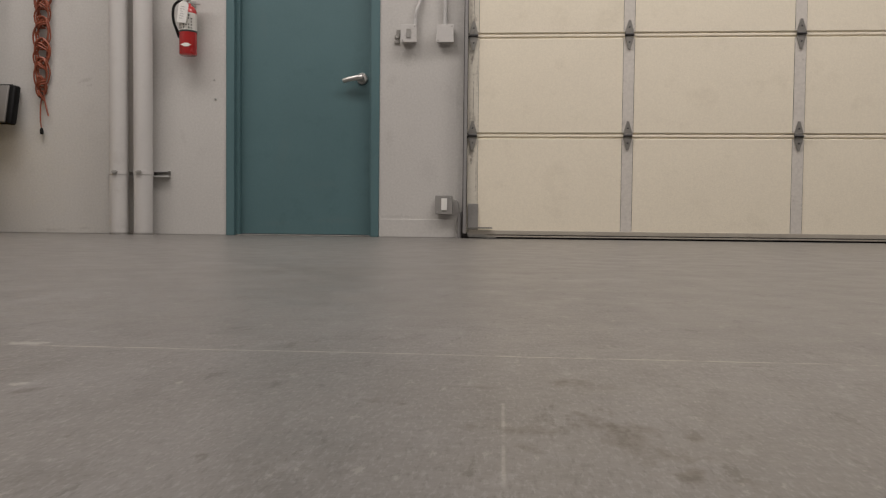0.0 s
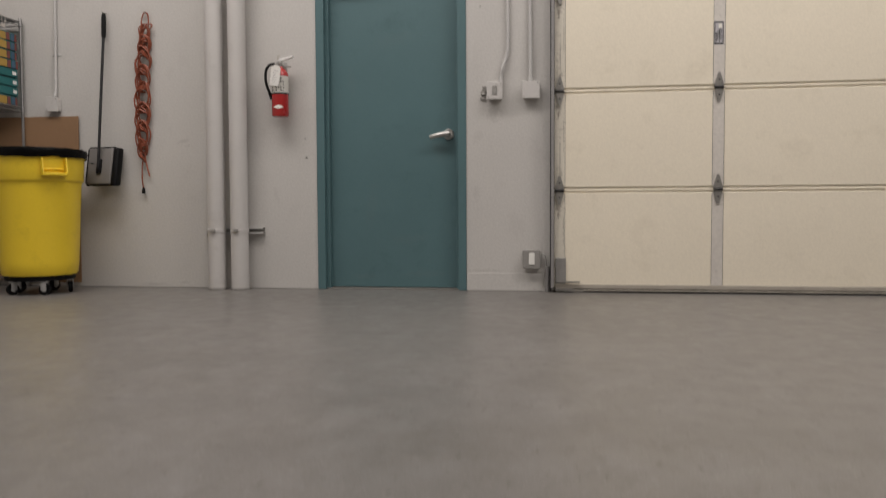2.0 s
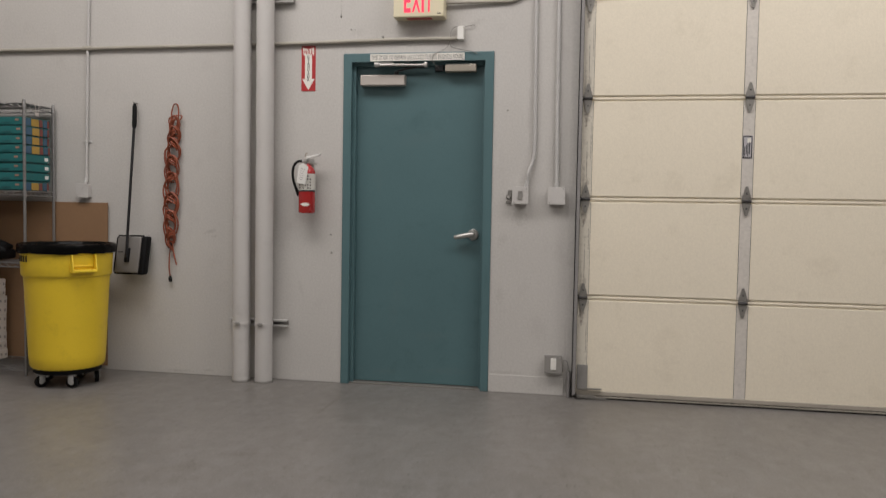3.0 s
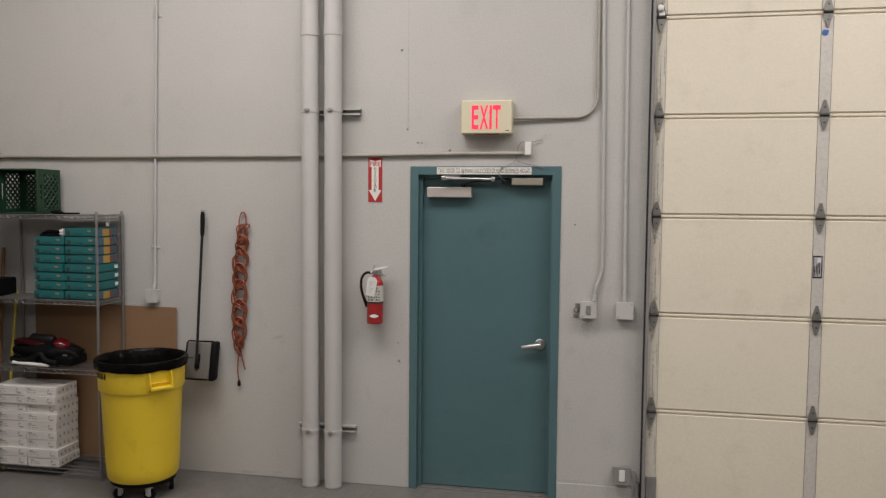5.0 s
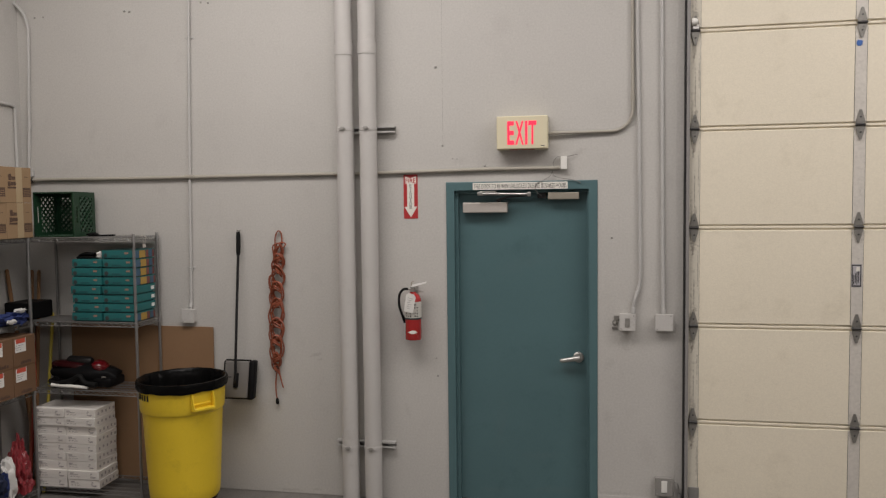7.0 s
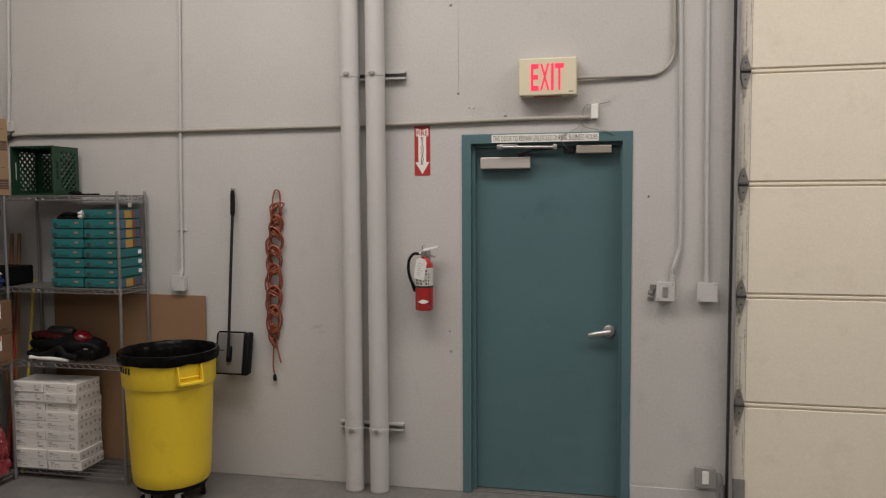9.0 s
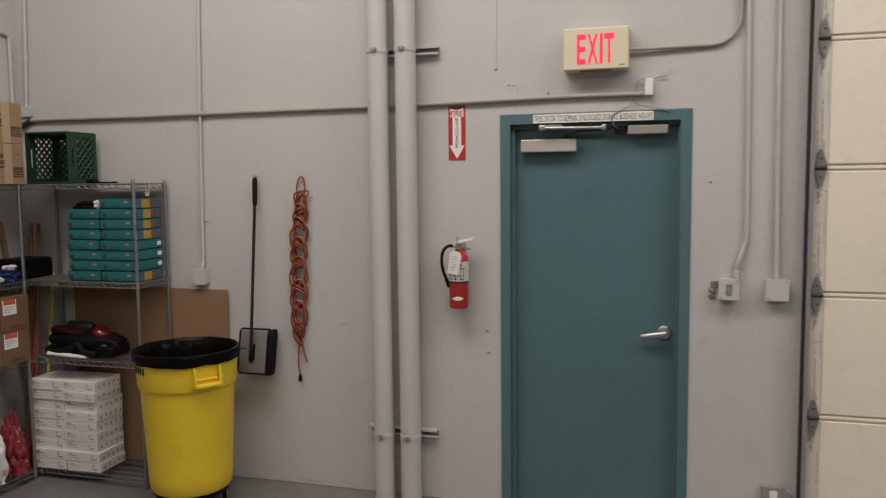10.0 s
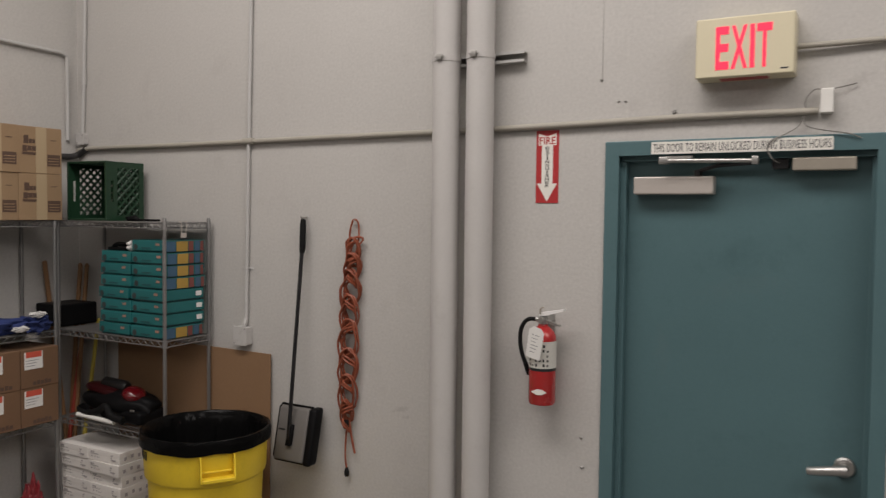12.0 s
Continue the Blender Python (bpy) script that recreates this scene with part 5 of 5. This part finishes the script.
# ---- teal boxes ----
def teal_box(w, d, h, side_print, white_tab):
    b = thing("teal_box", (0, 0, 0), "flat teal cardboard box on the wire shelf", "box", "stacked teal boxes")
    body = part("body", box(-w / 2, w / 2, -d / 2, d / 2, 0.008, h - 0.0012, 0.002), TEAL_CARD, b)
    # narrower dark base puts the shadow gap between stacked boxes into the colour
    part("tuck_flap", box(-w / 2 + 0.010, w / 2 - 0.010, -d / 2 + 0.010, d / 2 - 0.010, 0, 0.009), TEAL_DARK, b, "dark teal inset painted as the shadow gap underneath")
    f = -d / 2 - 0.002
    part("round_mark", tube([(-w * 0.38, f - 0.0006, h * 0.42), (-w * 0.38, f, h * 0.42)], h * 0.24, 14), MARK_BROWN, body, "dark brown round print")
    part("salmon_mark", box(w * 0.24, w * 0.36, f - 0.0006, f, h * 0.56, h * 0.76), MARK_PINK, body, "small salmon print")
    part("small_print", box(-w * 0.20, w * 0.08, f - 0.0006, f, h * 0.30, h * 0.40), TEAL_DARK, body)
    s = w / 2 + 0.002
    if side_print:
        for a, c, m in ((-0.46, -0.24, BLUE_PRINT), (-0.22, 0.06, YELLOW_PRINT), (0.08, 0.20, RED_PRINT), (0.24, 0.36, BLUE_PRINT), (0.38, 0.46, RED_PRINT)):
            part("side_print", box(s, s + 0.0006, a * d, c * d, h * 0.08, h * 0.90), m, body, "coloured end panel")
    if white_tab:
        part("white_tab", box(s, s + 0.0006, d * 0.30, d * 0.44, h * 0.35, h * 0.75), PAPER, body, "small white sticker")
    return b


rng = random.Random(7)
protos = [teal_box(0.236, 0.258, 0.0608, True, False), teal_box(0.236, 0.258, 0.0608, False, True), teal_box(0.228, 0.258, 0.0608, False, False)]
used = set()
for col, (cx, count) in enumerate(((-2.222, 8), (-2.464, 7))):
    for i in range(count):
        kind_ = 2 if col else (1 if i in (1, 2, 3) else 0)
        m = pose(cx + rng.uniform(-0.006, 0.006), -0.180 + rng.uniform(-0.009, 0.009), 1.2420 + i * 0.0615, 0, 0, rng.uniform(-2.0, 2.0))
        if kind_ in used:
            copy_thing(protos[kind_], m)
        else:
            protos[kind_].matrix_basis = m
            used.add(kind_)
bm = box(-2.56, -2.40, -0.28, -0.10, 1.6725, 1.6890, 0.004)
tube(spline([(-2.56, -0.24, 1.6890), (-2.50, -0.26, 1.7050), (-2.43, -0.24, 1.6990), (-2.37, -0.28, 1.6920)], 5), 0.012, 8, bm)
solo("black_strap", bm, BLACK_PLASTIC, "folded black strap lying on the teal boxes", "strap", base=(-2.48, -0.2, 1.6730))
bm = blob((-2.372, -0.29, 1.6990), (0.020, 0.020, 0.024), None, 0.3)
solo("paper_scrap", bm, WHITE_CLOTH, "crumpled white paper scrap on the boxes", "paper", base=(-2.372, -0.29, 1.6770), smooth=True)


# ---- tag clip on the shelf edge ----
clip = thing("tag_clip", (-2.0850, -0.208, 1.782), "clear plastic tag clip hanging on the wire shelf edge", "clip")
for dy in (-0.018, 0.018):
    part("hook", tube(spline([(-2.0980, -0.208 + dy, 1.824), (-2.0880, -0.208 + dy, 1.828), (-2.0820, -0.208 + dy, 1.817), (-2.0820, -0.208 + dy * 0.8, 1.782), (-2.0860, -0.208 + dy * 0.7, 1.767)], 4), 0.0024, 8), CLOSER, clip, smooth=True)
part("tag", box(-2.0855, -2.0835, -0.226, -0.190, 1.746, 1.770, 0.0008), CLOSER, clip, "pale empty tag")


# ---- white boxes ----
def white_box(w, d, h):
    b = thing("white_box", (0, 0, 0), "small white printed cardboard box in a stack", "box", "stacked white boxes")
    body = part("body", box(-w / 2, w / 2, -d / 2, d / 2, 0, h * 0.5, 0.0015), WHITE_CARD, b)
    part("lid", box(-w / 2 - 0.001, w / 2 + 0.001, -d / 2 - 0.001, d / 2 + 0.001, h * 0.49, h - 0.001, 0.002), WHITE_CARD, b)
    f = -d / 2 - 0.0015
    bm = bmesh.new()
    marks = [(-0.42, -0.30, 0.66, 0.13), (-0.42, -0.16, 0.55, 0.06), (-0.40, -0.36, 0.30, 0.10), (-0.30, -0.26, 0.32, 0.07), (-0.23, -0.12, 0.30, 0.05), (0.24, 0.30, 0.62, 0.12), (0.23, 0.27, 0.46, 0.08), (0.24, 0.40, 0.28, 0.09), (0.28, 0.38, 0.22, 0.05)]
    for u0, u1, v, t in marks:
        box(u0 * w, u1 * w, f - 0.0006, f, v * h, (v + t) * h, bm=bm)
    part("print", bm, PALE_INK, body, kind="stuff")
    bm = bmesh.new()
    s_ = w / 2 + 0.0015
    for k in range(5):
        v = (-0.38 + 0.19 * k) * d
        box(s_, s_ + 0.0006, v, v + 0.016, (0.25 + 0.1 * (k % 2)) * h, (0.55 + 0.1 * (k % 2)) * h, bm=bm)
    part("end_print", bm, PALE_INK, body, "faint grey end print", kind="stuff")
    return b


first = white_box(0.236, 0.232, 0.0618)
done = False
for col, cx in enumerate((-2.792, -2.552)):
    for i in range(9):
        m = pose(cx + rng.uniform(-0.003, 0.003) + (0.010 if i < 2 else 0) * col, -0.196 + rng.uniform(-0.004, 0.004) - (0.012 if i in (0, 1, 7, 8) else 0), 0.0665 + i * 0.0624, 0, 0, rng.uniform(-1.2, 1.2) + (1.5 if i < 2 else 0))
        if done:
            copy_thing(first, m)
        else:
            first.matrix_basis, done = m, True


# ---- cartons on the side unit ----
def carton(w, d, h):
    """Front looks east: w along y, d along x."""
    b = thing("carton", (0, 0, 0), "light brown shipping carton with a tape strip and dark print", "carton", "cartons on the top shelf")
    body = part("body", box(-d / 2, d / 2, -w / 2, w / 2, 0, h - 0.001, 0.002), CARTON, b)
    f = d / 2
    part("tape", box(f, f + 0.0008, -0.025, 0.034, 0.002, h - 0.003), TAPE, body, "pale packing tape strip")
    for a, c, v, t in ((-0.112, -0.086, 0.63, 0.17), (-0.084, -0.066, 0.64, 0.09), (-0.064, -0.050, 0.64, 0.09), (-0.118, -0.094, 0.46, 0.13), (-0.092, -0.070, 0.48, 0.10), (-0.068, -0.046, 0.48, 0.10), (-0.120, -0.046, 0.395, 0.05)):
        part("print", box(f + 0.0009, f + 0.0016, a + 0.022, c + 0.022, v * h, (v + t) * h), PRINT_BROWN, body, "dark printed mark, plain bar")
    panel = part("print", box(f + 0.0009, f + 0.0014, 0.038, 0.110, 0.17 * h, 0.42 * h), PRINT_BROWN, body, "square printed panel")
    for i in range(3):
        part("print_line", box(f + 0.0014, f + 0.0019, 0.045, 0.103, (0.21 + 0.06 * i) * h, (0.225 + 0.06 * i) * h), CARTON, panel)
    part("print", box(f + 0.0009, f + 0.0014, 0.056, 0.088, 0.72 * h, 0.735 * h), PRINT_BROWN, body)
    # south end
    part("end_tape", box(-0.03, 0.03, -w / 2 - 0.0008, -w / 2, 0.002, h - 0.003), TAPE, body)
    return b


def labelled_carton(w, d, h):
    b = thing("labelled_carton", (0, 0, 0), "brown cardboard carton with a red and white label", "carton", "cartons on the lower shelf")
    body = part("body", box(-d / 2, d / 2, -w / 2, w / 2, 0, h - 0.001, 0.002), CARDBOARD, b)
    f = d / 2
    lab = part("label", box(f, f + 0.0008, -0.086, 0.014, h * 0.48, h * 0.93), PAPER, body, "white label with red heading")
    part("label_heading", box(f + 0.0008, f + 0.0014, -0.078, 0.008, h * 0.78, h * 0.93), LABEL_RED, lab)
    bm = bmesh.new()
    for i in range(3):
        box(f + 0.0008, f + 0.0014, -0.078, -0.03 + 0.01 * i, h * (0.56 + 0.07 * i), h * (0.575 + 0.07 * i), bm=bm)
    part("label_print", bm, GREY_INK, lab)
    bm = bmesh.new()
    for i in range(5):
        box(f, f + 0.0008, -0.040 + 0.021 * i, -0.023 + 0.021 * i, h * 0.06, h * (0.15 + 0.02 * (i % 2)), bm=bm)
    part("print", bm, PRINT_BROWN, body)
    return b


def stack(proto, cx, y_start, w, h, z, cols, rows, seed):
    r = random.Random(seed)
    used_ = False
    for k in range(rows):
        for i in range(cols):
            m = pose(cx + r.uniform(-0.004, 0.004), y_start - w / 2 - i * (w + 0.003), z + k * h, 0, 0, r.uniform(-0.7, 0.7))
            if used_:
                copy_thing(proto, m)
            else:
                proto.matrix_basis, used_ = m, True


stack(carton(0.240, 0.255, 0.239), -2.969, -0.338, 0.240, 0.2395, 1.8240, 4, 2, 3)
stack(labelled_carton(0.208, 0.25, 0.200), -2.963, -0.376, 0.208, 0.2005, 0.7625, 4, 2, 5)


# ---- milk crate on its side ----
def milk_crate():
    x0, x1, y0, y1, z0, z1 = -2.876, -2.566, -0.278, -0.044, 1.8240, 2.134
    c = thing("milk_crate", ((x0 + x1) / 2, (y0 + y1) / 2, z0), "dark green plastic milk crate lying on its side, open end out", "crate")
    t = 0.007

    def lattice(u0, u1, v0, v1, place, grid):
        bm = bmesh.new()
        edge = 0.030
        front = 0.066 if grid else edge
        rects = [(u0, u1, v0, v0 + edge), (u0, u1, v1 - edge, v1), (u1 - edge, u1, v0 + edge, v1 - edge)]
        if grid:
            # broad front border with a hand slot
            mid = (v0 + v1) / 2
            rects += [(u0, u0 + 0.026, v0 + edge, v1 - edge), (u0 + 0.042, u0 + front, v0 + edge, v1 - edge), (u0 + 0.026, u0 + 0.042, v0 + edge, mid - 0.055), (u0 + 0.026, u0 + 0.042, mid + 0.055, v1 - edge)]
        else:
            rects.append((u0, u0 + edge, v0 + edge, v1 - edge))
        for a0, a1, b0, b1 in rects:
            place(bm, a0, a1, b0, b1)
        iu0, iu1, iv0, iv1 = u0 + front, u1 - edge, v0 + edge, v1 - edge
        return bm, (iu0, iu1, iv0, iv1)

    def bars(panel, rect, axis, level, pitch=0.031):
        a0, a1, b0, b1 = rect
        w, h = a1 - a0, b1 - b0
        for s in (1, -1):
            k = -h
            while k < w + h:
                pts = []
                for (pa, pb) in ((k, 0), (k + h, h)):
                    pts.append((pa, pb))
                (p, q), (r, v) = pts
                if p < 0:
                    p, q = 0, -p
                if r > w:
                    r, v = w, v - (r - w)
                if p < w and r > 0 and v > q:
                    A, B = (a0 + p, b0 + q), (a0 + r, b0 + v)
                    if s < 0:
                        A, B = (a1 - p, b0 + q), (a1 - r, b0 + v)
                    conv = (lambda g: (level, g[0], g[1])) if axis == "x" else (lambda g: (g[0], level, g[1])) if axis == "y" else (lambda g: (g[0], g[1], level))
                    part("lattice_bar", tube([conv(A), conv(B)], 0.0072, 5), CRATE_GREEN, panel)
                k += pitch * 1.42

    # east and west sides
    for name, xa, xb in (("side_panel", x1 - t, x1), ("side_panel", x0, x0 + t)):
        bm, rect = lattice(y0, y1, z0, z1, lambda b, a0, a1, b0, b1: box(xa, xb, a0, a1, b0, b1, bm=b), True)
        bars(part(name, bm, CRATE_GREEN, c), rect, "x", (xa + xb) / 2)
    # top and underside
    for za, zb in ((z0, z0 + t), (z1 - t, z1)):
        bm, rect = lattice(x0 + t, x1 - t, y0, y1, lambda b, a0, a1, b0, b1: box(a0, a1, b0, b1, za, zb, bm=b), None)
        bars(part("top_panel", bm, CRATE_GREEN, c), rect, "z", (za + zb) / 2)
    # the crate's floor, towards the wall
    bm, rect = lattice(x0 + t, x1 - t, z0 + t, z1 - t, lambda b, a0, a1, b0, b1: box(a0, a1, y1 - t, y1, b0, b1, bm=b), None)
    bars(part("crate_floor", bm, CRATE_GREEN, c), rect, "y", y1 - t / 2, 0.028)
    bm = bmesh.new()
    for a0, a1, b0, b1 in ((x0 - 0.003, x1 + 0.003, z0, z0 + 0.010), (x0 - 0.003, x1 + 0.003, z1 - 0.008, z1 + 0.002), (x0 - 0.003, x0 + 0.010, z0 + 0.01, z1 - 0.008), (x1 - 0.010, x1 + 0.003, z0 + 0.01, z1 - 0.008)):
        box(a0, a1, y0 - 0.006, y0 + 0.012, b0, b1, 0.002, bm=bm)
    part("rim", bm, CRATE_GREEN, c)


milk_crate()
bm = box(-2.53, -2.36, -0.17, -0.12, 1.8240, 1.834, 0.004, turn=Matrix.Translation((-2.44, -0.15, 0)) @ Matrix.Rotation(radians(18), 4, "Z") @ Matrix.Translation((2.44, 0.15, 0)))
blob((-2.50, -0.17, 1.836), (0.045, 0.03, 0.014), bm, 0.2)
solo("black_tool", bm, BLACK_PLASTIC, "flat black tool lying on the top shelf", "tool", base=(-2.44, -0.15, 1.8225))


# ---- vacuum cleaner ----
def vacuum_cleaner():
    x, y, z = -2.590, -0.178, 0.7625
    v = thing("vacuum_cleaner", (x, y, z), "black and glossy red vacuum cleaner lying on the wire shelf", "vacuum cleaner")
    part("body", blob((x, y, z + 0.095), (0.300, 0.115, 0.082), None, 0.06, power=0.8, sub=4), BLACK_PLASTIC, v, "black plastic body", smooth=True)
    lean = Matrix.Rotation(radians(4), 4, "Y")
    part("red_shell", blob((x - 0.10, y - 0.005, z + 0.163), (0.200, 0.080, 0.030), None, 0.05, power=0.85, sub=4, turn=lean), VAC_DARK_RED, v, "glossy dark red shell", smooth=True)
    part("dust_cup", tube([(x - 0.16, y, z + 0.190), (x - 0.14, y, z + 0.196), (x + 0.04, y, z + 0.190), (x + 0.06, y, z + 0.186)], 0.05, 24, radii=[0.028, 0.038, 0.038, 0.028]), VAC_GREY, v, "smoky grey dust cup", smooth=True)
    part("red_dome", blob((x + 0.160, y - 0.030, z + 0.165), (0.068, 0.070, 0.044), None, 0.02, sub=4, turn=Matrix.Rotation(radians(18), 4, "Y")), VAC_RED, v, "glossy red dome", smooth=True)
    part("nozzle", box(x + 0.13, x + 0.305, y - 0.110, y + 0.09, z + 0.010, z + 0.085, 0.022, 3), BLACK_PLASTIC, v, "black floor nozzle", smooth=True)
    part("hose", tube(spline([(x - 0.26, y - 0.10, z + 0.05), (x - 0.18, y - 0.135, z + 0.035), (x - 0.05, y - 0.135, z + 0.060), (x + 0.04, y - 0.140, z + 0.10), (x + 0.09, y - 0.135, z + 0.05), (x + 0.19, y - 0.13, z + 0.035)], 8), 0.021, 14), RUBBER, v, "ribbed black hose", smooth=True)
    part("headlight", box(x + 0.225, x + 0.262, y - 0.114, y - 0.104, z + 0.088, z + 0.100, 0.003), SATIN, v, "bright trim strip")
    for sx in (-0.2, 0.02):
        part("wheel", tube([(x + sx, y - 0.125, z + 0.045), (x + sx, y - 0.105, z + 0.045)], 0.043, 20), BLACK_PLASTIC, v, smooth=True)
    part("grip", tube(spline([(x - 0.27, y + 0.02, z + 0.10), (x - 0.32, y + 0.02, z + 0.13), (x - 0.315, y + 0.02, z + 0.17), (x - 0.25, y + 0.02, z + 0.175)], 6), 0.014, 10), VAC_DARK_RED, v, smooth=True)
    v.scale = (0.84, 0.90, 0.90)


vacuum_cleaner()
solo("white_tube", tube([(-2.765, -0.318, 0.790), (-2.755, -0.316, 0.790), (-2.495, -0.300, 0.776)], 0.012, 12), WHITE_PLASTIC, "pale plastic tube lying at the shelf's edge", "tube", base=(-2.63, -0.31, 0.762), smooth=True)


# ---- broom handles in the corner ----
def handle(p0, p1, r, material_, label):
    h = thing("tool_handle", p0, label, "broom handle", "handles leaning in the corner")
    part("stick", rod(p0, p1, r, 12), material_, h, smooth=True)
    part("tip", tube([p1, tuple(Vector(p1) + (Vector(p1) - Vector(p0)).normalized() * 0.012)], r, 12, radii=[r, r * 0.6]), material_, h, smooth=True)


handle((-3.05, -0.11, 0.0), (-3.150, -0.235, 1.58), 0.0135, WOOD, "plain wooden broom handle leaning in the corner")
handle((-3.06, -0.20, 0.0), (-3.095, -0.050, 1.56), 0.0125, WOOD, "plain wooden tool handle leaning in the corner")
handle((-3.00, -0.22, 0.0), (-3.040, -0.048, 1.56), 0.0120, WOOD, "worn wooden tool handle leaning in the corner")
handle((-2.90, -0.27, 0.0), (-2.935, -0.055, 1.25), 0.0110, YELLOW_STICK, "yellow painted handle leaning behind the shelves")
handle((-2.99, -0.30, 0.0), (-3.050, -0.070, 1.18), 0.0120, RED_STICK, "dark red painted handle leaning in the corner")
solo("black_tray", box(-3.120, -2.915, -0.315, -0.075, 1.2420, 1.362, 0.010), BLACK_PLASTIC, "black plastic tray in the corner of the shelves", "tray", base=(-3.0, -0.2, 1.2405))

# ---- soft goods on the side unit ----
bm = blob((-2.93, -0.62, 1.2800), (0.075, 0.16, 0.040), None, 0.35, freq=16)
solo("work_glove", bm, BLUE_CLOTH, "crumpled blue work glove lying on the wire shelf", "glove", "blue gloves", base=(-2.93, -0.62, 1.2405), smooth=True)
bm = blob((-2.89, -0.47, 1.2820), (0.050, 0.075, 0.044), None, 0.4, freq=18)
solo("work_glove", bm, BLUE_CLOTH, "small blue work glove bunched up on the wire shelf", "glove", "blue gloves", base=(-2.89, -0.47, 1.2405), smooth=True)
bm = blob((-2.862, -0.475, 1.3340), (0.028, 0.045, 0.014), None, 0.35, freq=18)
blob((-2.840, -0.58, 1.2700), (0.012, 0.040, 0.014), bm, 0.35, freq=18)
solo("white_rag", bm, WHITE_CLOTH, "small white rag on the blue gloves", "rag", base=(-2.86, -0.5, 1.2565), smooth=True)


def crumple(bm, amount, freq, base_z, top_z=None, narrow=0.0):
    """Folds over two scales, and a sack's narrowing towards its top."""
    for v in bm.verts:
        n = noise.noise(v.co * freq) + 0.5 * noise.noise(v.co * freq * 2.3 + Vector((3.1, 0.7, 5.2)))
        ridge = abs(noise.noise(v.co * freq * 0.8 + Vector((9.0, 2.0, 4.0)))) - 0.25
        v.co += Vector((amount * (n + ridge), amount * 0.8 * (ridge - n * 0.4), amount * 0.5 * n))
        v.co.z = max(v.co.z, base_z)
    if top_z:
        mid = sum((v.co for v in bm.verts), Vector()) / len(bm.verts)
        for v in bm.verts:
            f = 1 - narrow * max(0.0, min(1.0, (v.co.z - base_z) / (top_z - base_z))) ** 1.4
            v.co.x, v.co.y = mid.x + (v.co.x - mid.x) * f, mid.y + (v.co.y - mid.y) * f
    return bm


bm = crumple(blob((-2.925, -0.468, 0.250), (0.078, 0.088, 0.190), None, 0.22, freq=12, sub=5, power=0.85), 0.020, 26, 0.0665, 0.44, 0.62)
solo("red_bag", bm, RED_BAG, "crumpled red plastic bag on the bottom shelf", "bag", base=(-2.925, -0.468, 0.0665), smooth=True)
bm = crumple(blob((-2.905, -0.625, 0.205), (0.060, 0.058, 0.142), None, 0.18, freq=9, sub=4, power=0.75), 0.012, 22, 0.0665)
solo("white_sack", bm, WHITE_CLOTH, "white cloth sack on the bottom shelf", "sack", base=(-2.905, -0.625, 0.0665), smooth=True)
bm = crumple(blob((-2.905, -0.775, 0.215), (0.092, 0.085, 0.150), None, 0.30, freq=12, sub=4), 0.020, 20, 0.0665)
solo("navy_gloves", bm, NAVY_CLOTH, "heap of dark blue work gloves on the bottom shelf", "gloves", base=(-2.905, -0.775, 0.0665), smooth=True)
bm = crumple(blob((-2.848, -0.690, 0.205), (0.026, 0.022, 0.080), None, 0.3, freq=15, sub=3), 0.008, 30, 0.0665)
solo("blue_cloth", bm, BLUE_CLOTH, "bright blue cloth strip on the bottom shelf", "cloth", base=(-2.848, -0.690, 0.125), smooth=True)
